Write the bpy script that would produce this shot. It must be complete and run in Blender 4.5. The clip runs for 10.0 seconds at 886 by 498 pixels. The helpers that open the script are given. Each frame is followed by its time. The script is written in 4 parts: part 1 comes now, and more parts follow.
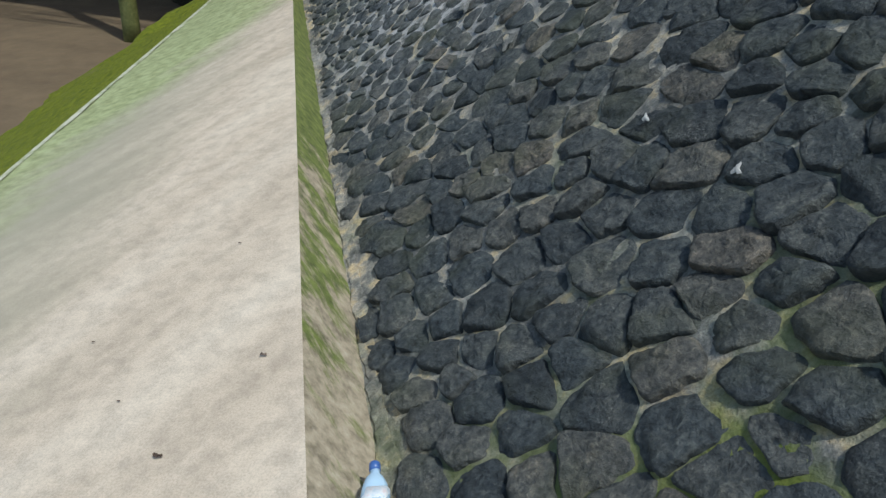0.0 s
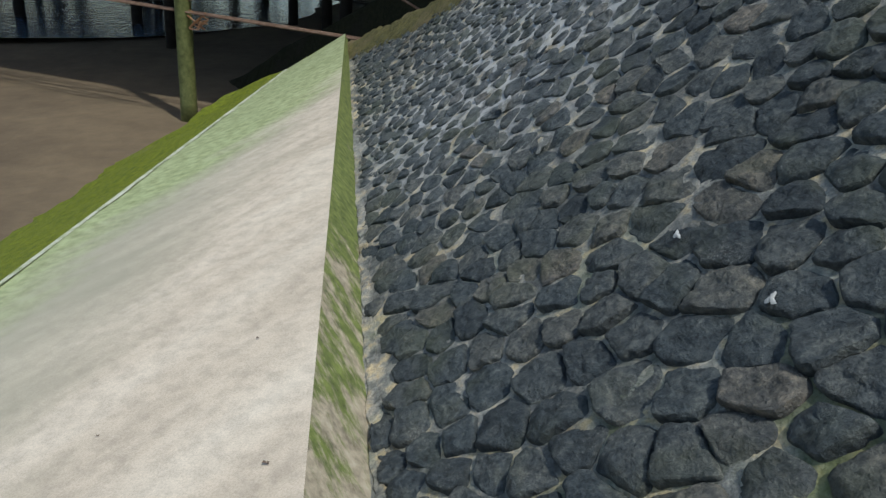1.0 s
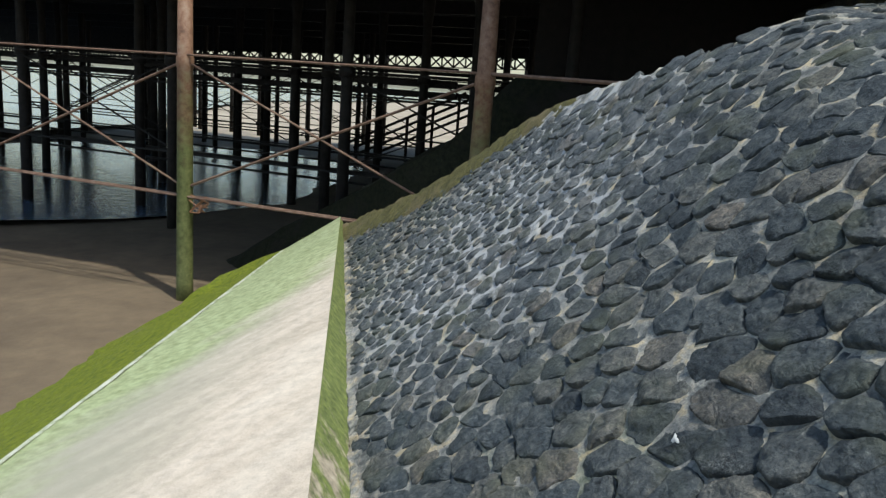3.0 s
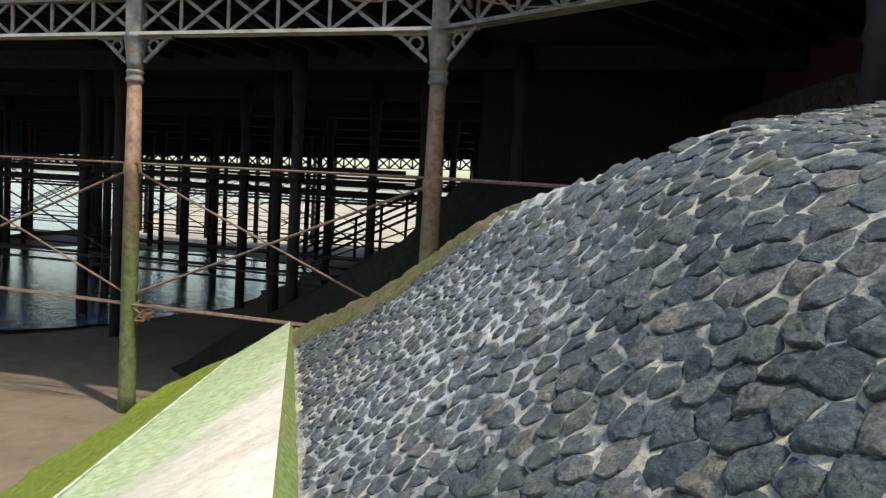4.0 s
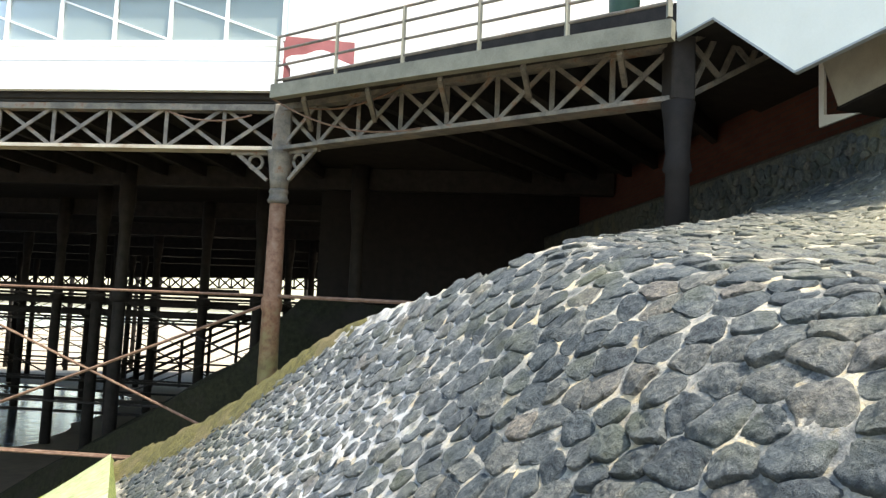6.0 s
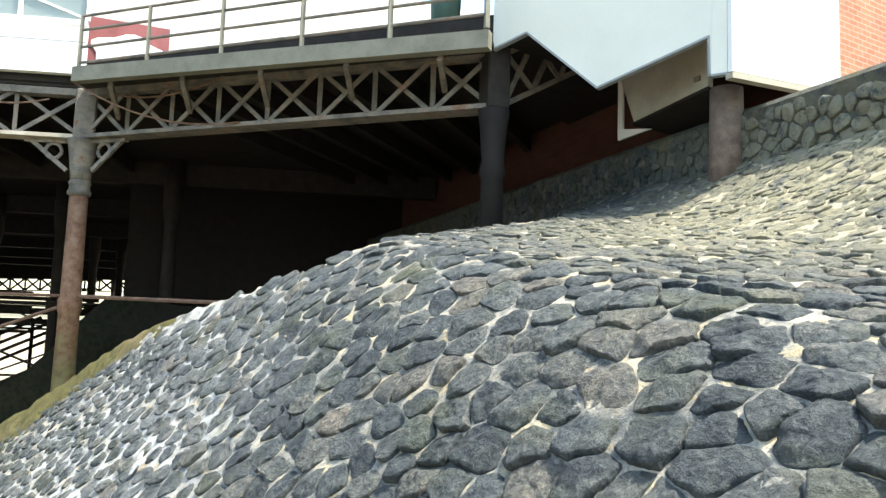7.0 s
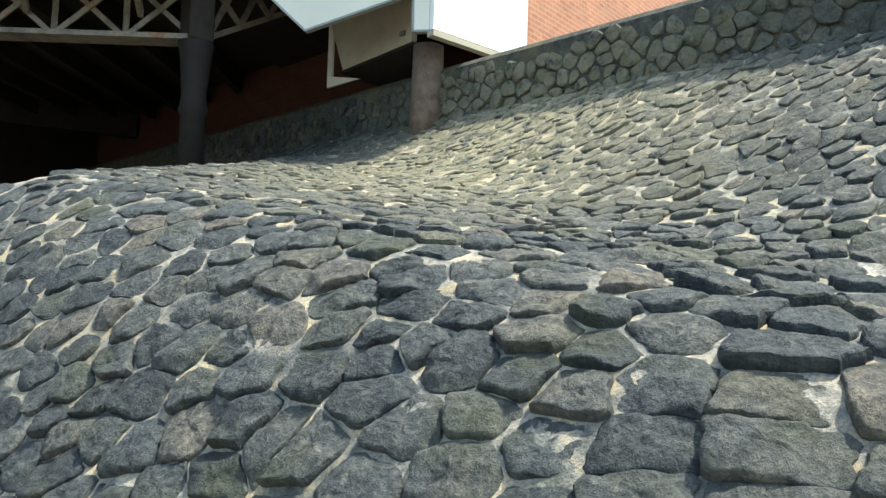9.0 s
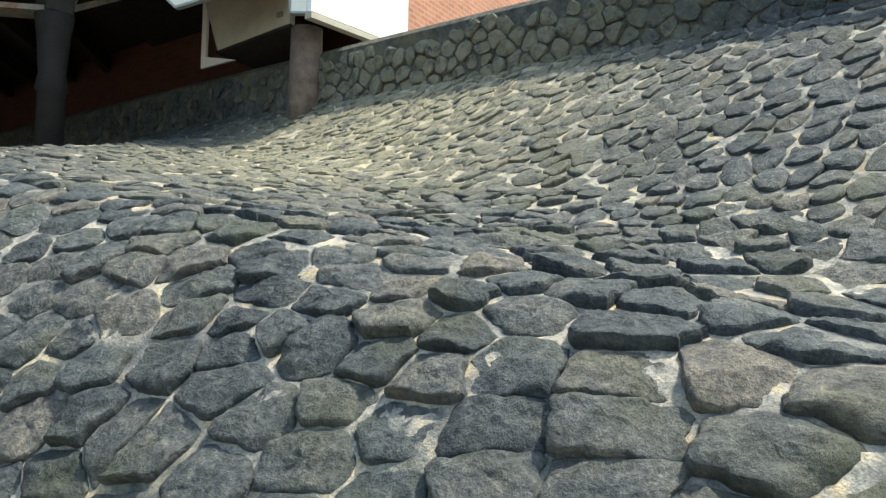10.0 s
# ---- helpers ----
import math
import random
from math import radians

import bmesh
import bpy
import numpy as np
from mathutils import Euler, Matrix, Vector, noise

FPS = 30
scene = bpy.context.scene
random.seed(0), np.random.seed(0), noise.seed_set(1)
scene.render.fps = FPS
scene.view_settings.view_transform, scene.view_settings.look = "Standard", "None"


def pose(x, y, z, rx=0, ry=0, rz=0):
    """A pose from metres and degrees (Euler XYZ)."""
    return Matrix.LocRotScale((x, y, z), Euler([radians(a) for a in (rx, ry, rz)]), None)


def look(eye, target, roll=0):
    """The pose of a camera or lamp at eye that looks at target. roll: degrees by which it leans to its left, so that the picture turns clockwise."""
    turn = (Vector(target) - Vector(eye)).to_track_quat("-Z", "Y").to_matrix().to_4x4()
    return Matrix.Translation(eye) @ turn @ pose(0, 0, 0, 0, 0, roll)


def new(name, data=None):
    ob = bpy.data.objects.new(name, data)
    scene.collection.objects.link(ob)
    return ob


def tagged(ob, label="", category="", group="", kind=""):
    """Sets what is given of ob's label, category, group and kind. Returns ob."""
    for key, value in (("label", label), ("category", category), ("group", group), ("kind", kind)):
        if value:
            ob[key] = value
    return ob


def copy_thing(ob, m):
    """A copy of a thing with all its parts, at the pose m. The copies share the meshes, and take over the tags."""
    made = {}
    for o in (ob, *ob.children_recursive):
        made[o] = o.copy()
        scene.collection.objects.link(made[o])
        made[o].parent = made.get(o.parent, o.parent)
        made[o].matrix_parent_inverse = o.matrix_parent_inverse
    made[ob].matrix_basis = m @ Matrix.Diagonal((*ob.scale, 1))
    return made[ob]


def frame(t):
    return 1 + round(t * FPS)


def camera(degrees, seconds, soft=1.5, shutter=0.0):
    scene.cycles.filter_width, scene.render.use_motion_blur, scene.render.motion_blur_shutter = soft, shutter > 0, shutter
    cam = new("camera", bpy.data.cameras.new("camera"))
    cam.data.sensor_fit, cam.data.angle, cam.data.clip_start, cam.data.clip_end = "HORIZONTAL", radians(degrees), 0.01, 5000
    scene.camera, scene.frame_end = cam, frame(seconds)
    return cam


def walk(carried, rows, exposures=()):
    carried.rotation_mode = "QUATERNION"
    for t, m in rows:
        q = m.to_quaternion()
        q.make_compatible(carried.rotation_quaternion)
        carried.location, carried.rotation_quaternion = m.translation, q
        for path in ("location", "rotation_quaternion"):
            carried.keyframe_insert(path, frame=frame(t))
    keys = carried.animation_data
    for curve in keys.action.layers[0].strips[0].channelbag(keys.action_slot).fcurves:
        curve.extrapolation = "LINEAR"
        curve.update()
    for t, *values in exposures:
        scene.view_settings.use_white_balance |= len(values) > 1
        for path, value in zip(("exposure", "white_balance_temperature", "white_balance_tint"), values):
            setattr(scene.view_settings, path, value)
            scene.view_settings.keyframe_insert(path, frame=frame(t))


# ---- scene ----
import collections

cam = camera(60.8, 10.0, soft=1.4)
PATH = [
    (0, (0.778, 0.359, 4.183), (0.725, 2.082, 3.169), 4.2),
    (0.5, (0.788, 0.425, 4.214), (0.618, 2.19, 3.289), 5.1),
    (1, (0.856, 0.518, 4.237), (0.666, 2.326, 3.404), 5.0),
    (1.5, (0.882, 0.564, 4.237), (0.722, 2.379, 3.414), 5.9),
    (2, (0.878, 0.583, 4.273), (0.689, 2.446, 3.571), 5.2),
    (2.5, (0.875, 0.578, 4.33), (0.638, 2.486, 3.776), 4.8),
    (3, (0.855, 0.581, 4.353), (0.629, 2.526, 3.943), 4.2),
    (3.2, (0.834, 0.567, 4.384), (0.619, 2.528, 4.056), 3.7),
    (4.5, (0.847, 0.545, 4.441), (0.77, 2.542, 4.375), 3.3),
    (5, (0.831, 0.546, 4.487), (0.756, 2.544, 4.532), 3.2),
    (5.2, (0.782, 0.474, 4.509), (0.718, 2.472, 4.573), 2.5),
    (6.3, (0.717, 0.477, 4.346), (1.176, 2.411, 4.562), 2.7),
    (6.5, (0.737, 0.479, 4.34), (1.273, 2.394, 4.554), 2.7),
    (7, (0.774, 0.459, 4.345), (1.522, 2.301, 4.558), 1.9),
    (7.5, (0.815, 0.457, 4.327), (1.768, 2.208, 4.496), 2.3),
    (8, (0.855, 0.443, 4.323), (1.98, 2.091, 4.465), 1.6),
    (8.5, (0.894, 0.432, 4.311), (2.141, 1.992, 4.428), 2.0),
    (9, (0.953, 0.412, 4.303), (2.322, 1.866, 4.411), 1.8),
    (9.5, (1.011, 0.381, 4.301), (2.502, 1.711, 4.404), 1.6),
    (10, (1.045, 0.361, 4.292), (2.611, 1.601, 4.378), 1.3),
]
# stops, kelvin, tint: the camera opens up as it leaves the bright apron
EXPOSURES = [(0, 0.05, 6300, 3), (1.5, 0.05, 6250, 3), (3, 0.5, 6300, 4), (4.5, 1.15, 6650, 6), (5, 1.4, 6850, 8), (6.5, 1.9, 7050, 5), (7.5, 1.85, 7000, 3), (9, 1.45, 7000, 1), (10, 1.35, 7050, 2)]
walk(cam, [(t, look(eye, target, roll)) for t, eye, target, roll in PATH], exposures=EXPOSURES)

# ---- light ----
SUN = Vector((0.31, -0.28, 0.9)).normalized()
world = bpy.data.worlds.new("sky")
scene.world = world
world.use_nodes = True
wn = world.node_tree
sky = wn.nodes.new("ShaderNodeTexSky")
sky.sky_type, sky.sun_disc = "NISHITA", False
sky.sun_elevation = math.asin(SUN.z)
sky.sun_rotation = math.atan2(SUN.x, SUN.y)
sky.dust_density, sky.air_density = 1.8, 1.2
wn.nodes["Background"].inputs["Strength"].default_value = 0.15
wn.links.new(sky.outputs["Color"], wn.nodes["Background"].inputs["Color"])
sun = new("sun", bpy.data.lights.new("sun", "SUN"))
sun.data.energy, sun.data.angle, sun.data.color = 2.9, radians(1.2), (1.0, 0.96, 0.9)
sun.matrix_world = look(SUN * 60, (0, 0, 0))


# ---- materials ----
def ramp(nt, fac, stops):
    r = nt.nodes.new("ShaderNodeValToRGB")
    while len(r.color_ramp.elements) < len(stops):
        r.color_ramp.elements.new(0.5)
    for e, (p, c) in zip(r.color_ramp.elements, stops):
        e.position, e.color = p, (*c, 1) if len(c) == 3 else c
    nt.links.new(fac, r.inputs["Fac"])
    return r.outputs["Color"]


def noise_tex(nt, coord, scale, detail=4, rough=0.6):
    n = nt.nodes.new("ShaderNodeTexNoise")
    n.inputs["Scale"].default_value, n.inputs["Detail"].default_value, n.inputs["Roughness"].default_value = scale, detail, rough
    nt.links.new(coord, n.inputs["Vector"])
    return n.outputs["Fac"]


def mth(nt, op, a, b=0.0, clamp=False):
    m = nt.nodes.new("ShaderNodeMath")
    m.operation, m.use_clamp = op, clamp
    for i, v in enumerate((a, b)):
        if isinstance(v, (int, float)):
            m.inputs[i].default_value = v
        else:
            nt.links.new(v, m.inputs[i])
    return m.outputs[0]


def blend(nt, fac, a, b, mode="MIX"):
    m = nt.nodes.new("ShaderNodeMix")
    m.data_type, m.blend_type = "RGBA", mode
    for sock, v in (("Factor", fac), ("A", a), ("B", b)):
        idx = {"Factor": 0, "A": 6, "B": 7}[sock]
        if isinstance(v, (int, float)):
            m.inputs[idx].default_value = v
        elif isinstance(v, tuple):
            m.inputs[idx].default_value = (*v, 1)
        else:
            nt.links.new(v, m.inputs[idx])
    return m.outputs[2]


def base(name, rough=0.8, metal=0.0):
    m = bpy.data.materials.new(name)
    m.use_nodes = True
    nt = m.node_tree
    b = nt.nodes["Principled BSDF"]
    b.inputs["Roughness"].default_value, b.inputs["Metallic"].default_value = rough, metal
    geo = nt.nodes.new("ShaderNodeNewGeometry")
    return m, nt, b, geo


def bump(nt, b, height, strength, distance):
    n = nt.nodes.new("ShaderNodeBump")
    n.inputs["Strength"].default_value, n.inputs["Distance"].default_value = strength, distance
    nt.links.new(height, n.inputs["Height"])
    nt.links.new(n.outputs["Normal"], b.inputs["Normal"])


def split_xyz(nt, v):
    s = nt.nodes.new("ShaderNodeSeparateXYZ")
    nt.links.new(v, s.inputs[0])
    return s.outputs


def plain(name, stops, scale=6.0, rough=0.7, metal=0.0, fine=60.0, bump_s=0.25, bump_d=0.004, spec=0.5):
    """A surface with blotches and grain; stops are colours along the blotches' noise."""
    m, nt, b, geo = base(name, rough, metal)
    b.inputs["Specular IOR Level"].default_value = spec
    p = geo.outputs["Position"]
    big, small = noise_tex(nt, p, scale), noise_tex(nt, p, fine, 3)
    f = mth(nt, "ADD", mth(nt, "MULTIPLY", big, 0.72), mth(nt, "MULTIPLY", small, 0.28))
    nt.links.new(ramp(nt, f, stops), b.inputs["Base Color"])
    bump(nt, b, f, bump_s, bump_d)
    return m


def lichen_patch(nt, p):
    """A patch of yellow lichen on the upper bank beside the pillar, broken up by noise."""
    d = nt.nodes.new("ShaderNodeVectorMath")
    d.operation = "DISTANCE"
    nt.links.new(p, d.inputs[0])
    d.inputs[1].default_value = (5.6, 4.6, 5.6)
    near = mth(nt, "SUBTRACT", 1.0, mth(nt, "MULTIPLY", d.outputs["Value"], 0.33), True)
    return mth(nt, "MULTIPLY", near, mth(nt, "MULTIPLY", mth(nt, "SUBTRACT", noise_tex(nt, p, 9, 5, 0.7), 0.36, True), 7, True))


def glint_patch(nt, p):
    """Glints and white mortar painted on the bank's far flank, broken up by noise."""
    d = nt.nodes.new("ShaderNodeVectorMath")
    d.operation = "DISTANCE"
    nt.links.new(p, d.inputs[0])
    d.inputs[1].default_value = (0.8, 7.0, 3.4)
    near = mth(nt, "MULTIPLY", mth(nt, "SUBTRACT", 1.0, mth(nt, "MULTIPLY", d.outputs["Value"], 0.4), True), 2.0, True)
    return mth(nt, "MULTIPLY", near, mth(nt, "MULTIPLY", mth(nt, "SUBTRACT", noise_tex(nt, p, 7, 5, 0.7), 0.42, True), 7, True))


def stone_material(name, island, lichened=False):
    m, nt, b, geo = base(name, 0.78)
    p = geo.outputs["Position"]
    if island:
        rnd = geo.outputs["Random Per Island"]
    else:
        rnd = nt.nodes.new("ShaderNodeObjectInfo").outputs["Random"]
    own = ramp(nt, rnd, [(0, (0.034, 0.041, 0.046)), (0.4, (0.056, 0.066, 0.071)), (0.75, (0.072, 0.078, 0.078)), (0.92, (0.092, 0.092, 0.085)), (1, (0.11, 0.1, 0.088))])
    big, mid, fine = noise_tex(nt, p, 6, 5), noise_tex(nt, p, 19, 5, 0.68), noise_tex(nt, p, 110, 3, 0.6)
    tone = ramp(nt, mid, [(0.28, (0.3, 0.32, 0.34)), (0.46, (0.85, 0.88, 0.9)), (0.6, (1.25, 1.22, 1.16)), (0.78, (2.3, 2.15, 1.95))])
    c = blend(nt, 1.0, own, tone, "MULTIPLY")
    c = blend(nt, 1.0, c, ramp(nt, big, [(0.3, (0.7, 0.74, 0.78)), (0.5, (1, 1, 1)), (0.7, (1.3, 1.2, 1.08))]), "MULTIPLY")
    pits = noise_tex(nt, p, 46, 6, 0.7)
    c = blend(nt, 1.0, c, ramp(nt, pits, [(0.3, (0.5, 0.52, 0.54)), (0.5, (0.97, 0.98, 1)), (0.7, (1.65, 1.6, 1.5))]), "MULTIPLY")
    c = blend(nt, mth(nt, "MULTIPLY", glint_patch(nt, p), 0.3), c, (0.27, 0.28, 0.29))
    olive = mth(nt, "MULTIPLY", mth(nt, "SUBTRACT", noise_tex(nt, p, 2.3, 3), 0.5, True), 3.0, True)
    c = blend(nt, mth(nt, "MULTIPLY", olive, 0.65), c, (0.078, 0.084, 0.038))
    salt = mth(nt, "MULTIPLY", mth(nt, "SUBTRACT", mth(nt, "MULTIPLY", fine, big), 0.34, True), 5.0, True)
    c = blend(nt, mth(nt, "MULTIPLY", salt, 0.6), c, (0.28, 0.29, 0.28))
    c = blend(nt, mth(nt, "MULTIPLY", lichen_patch(nt, p), 0.75), c, (0.33, 0.3, 0.19))
    if lichened:
        crust = mth(nt, "MULTIPLY", mth(nt, "SUBTRACT", noise_tex(nt, p, 7, 6, 0.7), 0.52, True), 8.0, True)
        c = blend(nt, mth(nt, "MULTIPLY", crust, 0.65), c, ramp(nt, big, [(0.35, (0.2, 0.205, 0.17)), (0.5, (0.13, 0.13, 0.08)), (0.65, (0.24, 0.19, 0.08))]))
    b.inputs["Specular IOR Level"].default_value = 0.35
    nt.links.new(c, b.inputs["Base Color"])
    h = mth(nt, "ADD", mth(nt, "ADD", mth(nt, "MULTIPLY", mid, 0.8), mth(nt, "MULTIPLY", pits, 0.45)), mth(nt, "MULTIPLY", fine, 0.12))
    bump(nt, b, h, 1.0, 0.03)
    return m


def mortar_material():
    m, nt, b, geo = base("mortar", 0.9)
    p = geo.outputs["Position"]
    big, mid, fine = noise_tex(nt, p, 1.6, 4), noise_tex(nt, p, 9, 4), noise_tex(nt, p, 90, 3, 0.75)
    c = ramp(nt, mid, [(0.3, (0.08, 0.083, 0.08)), (0.44, (0.18, 0.184, 0.177)), (0.54, (0.31, 0.292, 0.255)), (0.63, (0.44, 0.365, 0.242))])
    c = blend(nt, 1.0, c, ramp(nt, fine, [(0.3, (0.55, 0.55, 0.55)), (0.65, (1.2, 1.2, 1.2))]), "MULTIPLY")
    c = blend(nt, 1.0, c, ramp(nt, noise_tex(nt, p, 3.2, 3), [(0.35, (0.5, 0.52, 0.54)), (0.62, (1.25, 1.22, 1.15))]), "MULTIPLY")
    c = blend(nt, mth(nt, "MULTIPLY", glint_patch(nt, p), 0.8), c, (0.46, 0.46, 0.455))
    x, y, z = split_xyz(nt, p)
    # moss keeps to the damp foot near the bottle, in patches
    damp = mth(nt, "SUBTRACT", 1.0, mth(nt, "MULTIPLY", mth(nt, "ABSOLUTE", mth(nt, "SUBTRACT", y, 1.7)), 0.8), True)
    low = mth(nt, "SUBTRACT", 3.9, z, True)
    wet = mth(nt, "MULTIPLY", mth(nt, "MULTIPLY", damp, low), mth(nt, "MULTIPLY", mth(nt, "SUBTRACT", noise_tex(nt, p, 2.6, 3), 0.38, True), 6, True))
    specks = mth(nt, "MULTIPLY", mth(nt, "SUBTRACT", big, 0.56, True), 4, True)
    c = blend(nt, mth(nt, "MAXIMUM", wet, mth(nt, "MULTIPLY", specks, 0.5)), c, (0.11, 0.14, 0.022))
    c = blend(nt, mth(nt, "MULTIPLY", lichen_patch(nt, p), 0.7), c, (0.44, 0.38, 0.24))
    nt.links.new(c, b.inputs["Base Color"])
    bump(nt, b, mth(nt, "ADD", mid, mth(nt, "MULTIPLY", fine, 0.4)), 0.9, 0.02)
    return m


def slab_material():
    m, nt, b, geo = base("apron_concrete", 0.85)
    p = geo.outputs["Position"]
    x, y, z = split_xyz(nt, p)
    d = mth(nt, "ADD", mth(nt, "ADD", x, mth(nt, "MULTIPLY", y, 0.068)), 2.233)
    mp = nt.nodes.new("ShaderNodeMapping")
    mp.vector_type = "TEXTURE"
    mp.inputs["Rotation"].default_value = (0, 0, radians(60))
    mp.inputs["Scale"].default_value = (2.6, 0.42, 1)
    nt.links.new(p, mp.inputs["Vector"])
    streak = noise_tex(nt, mp.outputs[0], 1.1, 5, 0.6)
    big, mid, fine = noise_tex(nt, p, 1.2, 4), noise_tex(nt, p, 11, 4), noise_tex(nt, p, 120, 3, 0.7)
    c = ramp(nt, streak, [(0.25, (0.39, 0.325, 0.25)), (0.48, (0.51, 0.43, 0.34)), (0.65, (0.58, 0.5, 0.405)), (0.85, (0.62, 0.55, 0.46))])
    c = blend(nt, 0.5, c, ramp(nt, mid, [(0.3, (0.6, 0.6, 0.6)), (0.6, (1.1, 1.1, 1.1))]), "MULTIPLY")
    c = blend(nt, 0.5, c, ramp(nt, fine, [(0.3, (0.6, 0.6, 0.6)), (0.6, (1.1, 1.1, 1.1))]), "MULTIPLY")
    wob = mth(nt, "MULTIPLY", mth(nt, "SUBTRACT", streak, 0.5), 1.6)
    grey = mth(nt, "SUBTRACT", 1.55, mth(nt, "ADD", d, wob), True)
    c = blend(nt, mth(nt, "MULTIPLY", grey, 0.85), c, (0.3, 0.285, 0.215))
    far = mth(nt, "MULTIPLY", mth(nt, "SUBTRACT", y, 5.2), 0.26)
    g = mth(nt, "MULTIPLY", mth(nt, "ADD", mth(nt, "SUBTRACT", 0.6, mth(nt, "ADD", d, mth(nt, "MULTIPLY", wob, 0.6))), mth(nt, "MAXIMUM", far, 0.0)), 1.9, True)
    algae = ramp(nt, mid, [(0.3, (0.16, 0.21, 0.06)), (0.65, (0.36, 0.42, 0.2))])
    c = blend(nt, mth(nt, "MULTIPLY", g, 0.75), c, algae)
    nt.links.new(c, b.inputs["Base Color"])
    bump(nt, b, mth(nt, "ADD", mid, mth(nt, "MULTIPLY", fine, 0.5)), 0.35, 0.008)
    return m


def side_material():
    """The apron's upright inner face: rough concrete with algae that runs down it."""
    m, nt, b, geo = base("apron_side_concrete", 0.88)
    p = geo.outputs["Position"]
    x, y, z = split_xyz(nt, p)
    mp = nt.nodes.new("ShaderNodeMapping")
    mp.vector_type = "TEXTURE"
    mp.inputs["Rotation"].default_value = (radians(38), 0, 0)
    mp.inputs["Scale"].default_value = (1, 0.8, 0.27)
    nt.links.new(p, mp.inputs["Vector"])
    run, mid = noise_tex(nt, mp.outputs[0], 1.7, 6, 0.72), noise_tex(nt, p, 16, 4)
    c = ramp(nt, mid, [(0.3, (0.18, 0.155, 0.11)), (0.55, (0.36, 0.31, 0.23)), (0.75, (0.45, 0.4, 0.31))])
    far = mth(nt, "MULTIPLY", mth(nt, "SUBTRACT", y, 2.6), 0.055)
    g = mth(nt, "MULTIPLY", mth(nt, "ADD", mth(nt, "SUBTRACT", run, 0.5), far), 9, True)
    c = blend(nt, mth(nt, "MULTIPLY", g, 0.9), c, ramp(nt, mid, [(0.3, (0.05, 0.075, 0.012)), (0.7, (0.15, 0.2, 0.03))]))
    nt.links.new(c, b.inputs["Base Color"])
    bump(nt, b, mid, 0.6, 0.02)
    return m


def algae_material(name, a, bcol, earth, amount, spec=0.4):
    m, nt, b, geo = base(name, 0.85)
    b.inputs["Specular IOR Level"].default_value = spec
    p = geo.outputs["Position"]
    big, mid, fine = noise_tex(nt, p, 1.3, 4), noise_tex(nt, p, 13, 5, 0.7), noise_tex(nt, p, 90, 3, 0.75)
    c = ramp(nt, mid, [(0.3, a), (0.7, bcol)])
    c = blend(nt, mth(nt, "MULTIPLY", mth(nt, "SUBTRACT", big, amount, True), 5, True), c, earth)
    c = blend(nt, 0.6, c, ramp(nt, fine, [(0.3, (0.5, 0.5, 0.5)), (0.65, (1.25, 1.25, 1.25))]), "MULTIPLY")
    nt.links.new(c, b.inputs["Base Color"])
    bump(nt, b, mth(nt, "ADD", mid, fine), 0.7, 0.02)
    return m


def column_material():
    """Cast iron: green with weed to the tide's height, rust-brown paint above."""
    m, nt, b, geo = base("weedy_rusty_iron", 0.7, 0.0)
    p = geo.outputs["Position"]
    x, y, z = split_xyz(nt, p)
    big, mid = noise_tex(nt, p, 4, 5), noise_tex(nt, p, 8, 6, 0.7)
    rust = ramp(nt, mid, [(0.3, (0.09, 0.04, 0.02)), (0.5, (0.2, 0.105, 0.058)), (0.7, (0.25, 0.165, 0.11))])
    weed = ramp(nt, mid, [(0.3, (0.05, 0.06, 0.012)), (0.7, (0.17, 0.18, 0.06))])
    k = mth(nt, "MULTIPLY", mth(nt, "SUBTRACT", mth(nt, "ADD", 4.4, mth(nt, "MULTIPLY", mth(nt, "SUBTRACT", big, 0.5), 3.0)), z), 0.6, True)
    nt.links.new(blend(nt, k, rust, weed), b.inputs["Base Color"])
    bump(nt, b, mid, 0.5, 0.01)
    return m


def sand_material():
    m, nt, b, geo = base("beach_sand", 0.85)
    p = geo.outputs["Position"]
    big, mid, fine = noise_tex(nt, p, 0.25, 4), noise_tex(nt, p, 3, 4), noise_tex(nt, p, 150, 3, 0.8)
    c = ramp(nt, big, [(0.35, (0.085, 0.061, 0.037)), (0.6, (0.15, 0.109, 0.066))])
    c = blend(nt, 0.6, c, ramp(nt, mid, [(0.3, (0.7, 0.7, 0.7)), (0.7, (1.15, 1.15, 1.15))]), "MULTIPLY")
    c = blend(nt, 0.6, c, ramp(nt, fine, [(0.3, (0.6, 0.6, 0.6)), (0.7, (1.2, 1.2, 1.2))]), "MULTIPLY")
    nt.links.new(c, b.inputs["Base Color"])
    # dry and pale above the tide, beyond the pier
    x, y, z = split_xyz(nt, p)
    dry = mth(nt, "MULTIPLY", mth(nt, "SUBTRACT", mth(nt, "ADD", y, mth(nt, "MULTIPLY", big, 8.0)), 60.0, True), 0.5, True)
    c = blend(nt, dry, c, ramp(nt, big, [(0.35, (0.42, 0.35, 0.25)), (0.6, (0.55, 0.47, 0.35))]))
    nt.links.new(c, b.inputs["Base Color"])
    bump(nt, b, mid, 0.5, 0.05)
    return m


def water_material():
    m, nt, b, geo = base("shallow_water", 0.08)
    p = geo.outputs["Position"]
    w = noise_tex(nt, p, 2.5, 4, 0.6)
    nt.links.new(ramp(nt, noise_tex(nt, p, 0.12, 3), [(0.35, (0.03, 0.06, 0.1)), (0.65, (0.09, 0.13, 0.18))]), b.inputs["Base Color"])
    bump(nt, b, w, 0.4, 0.08)
    return m


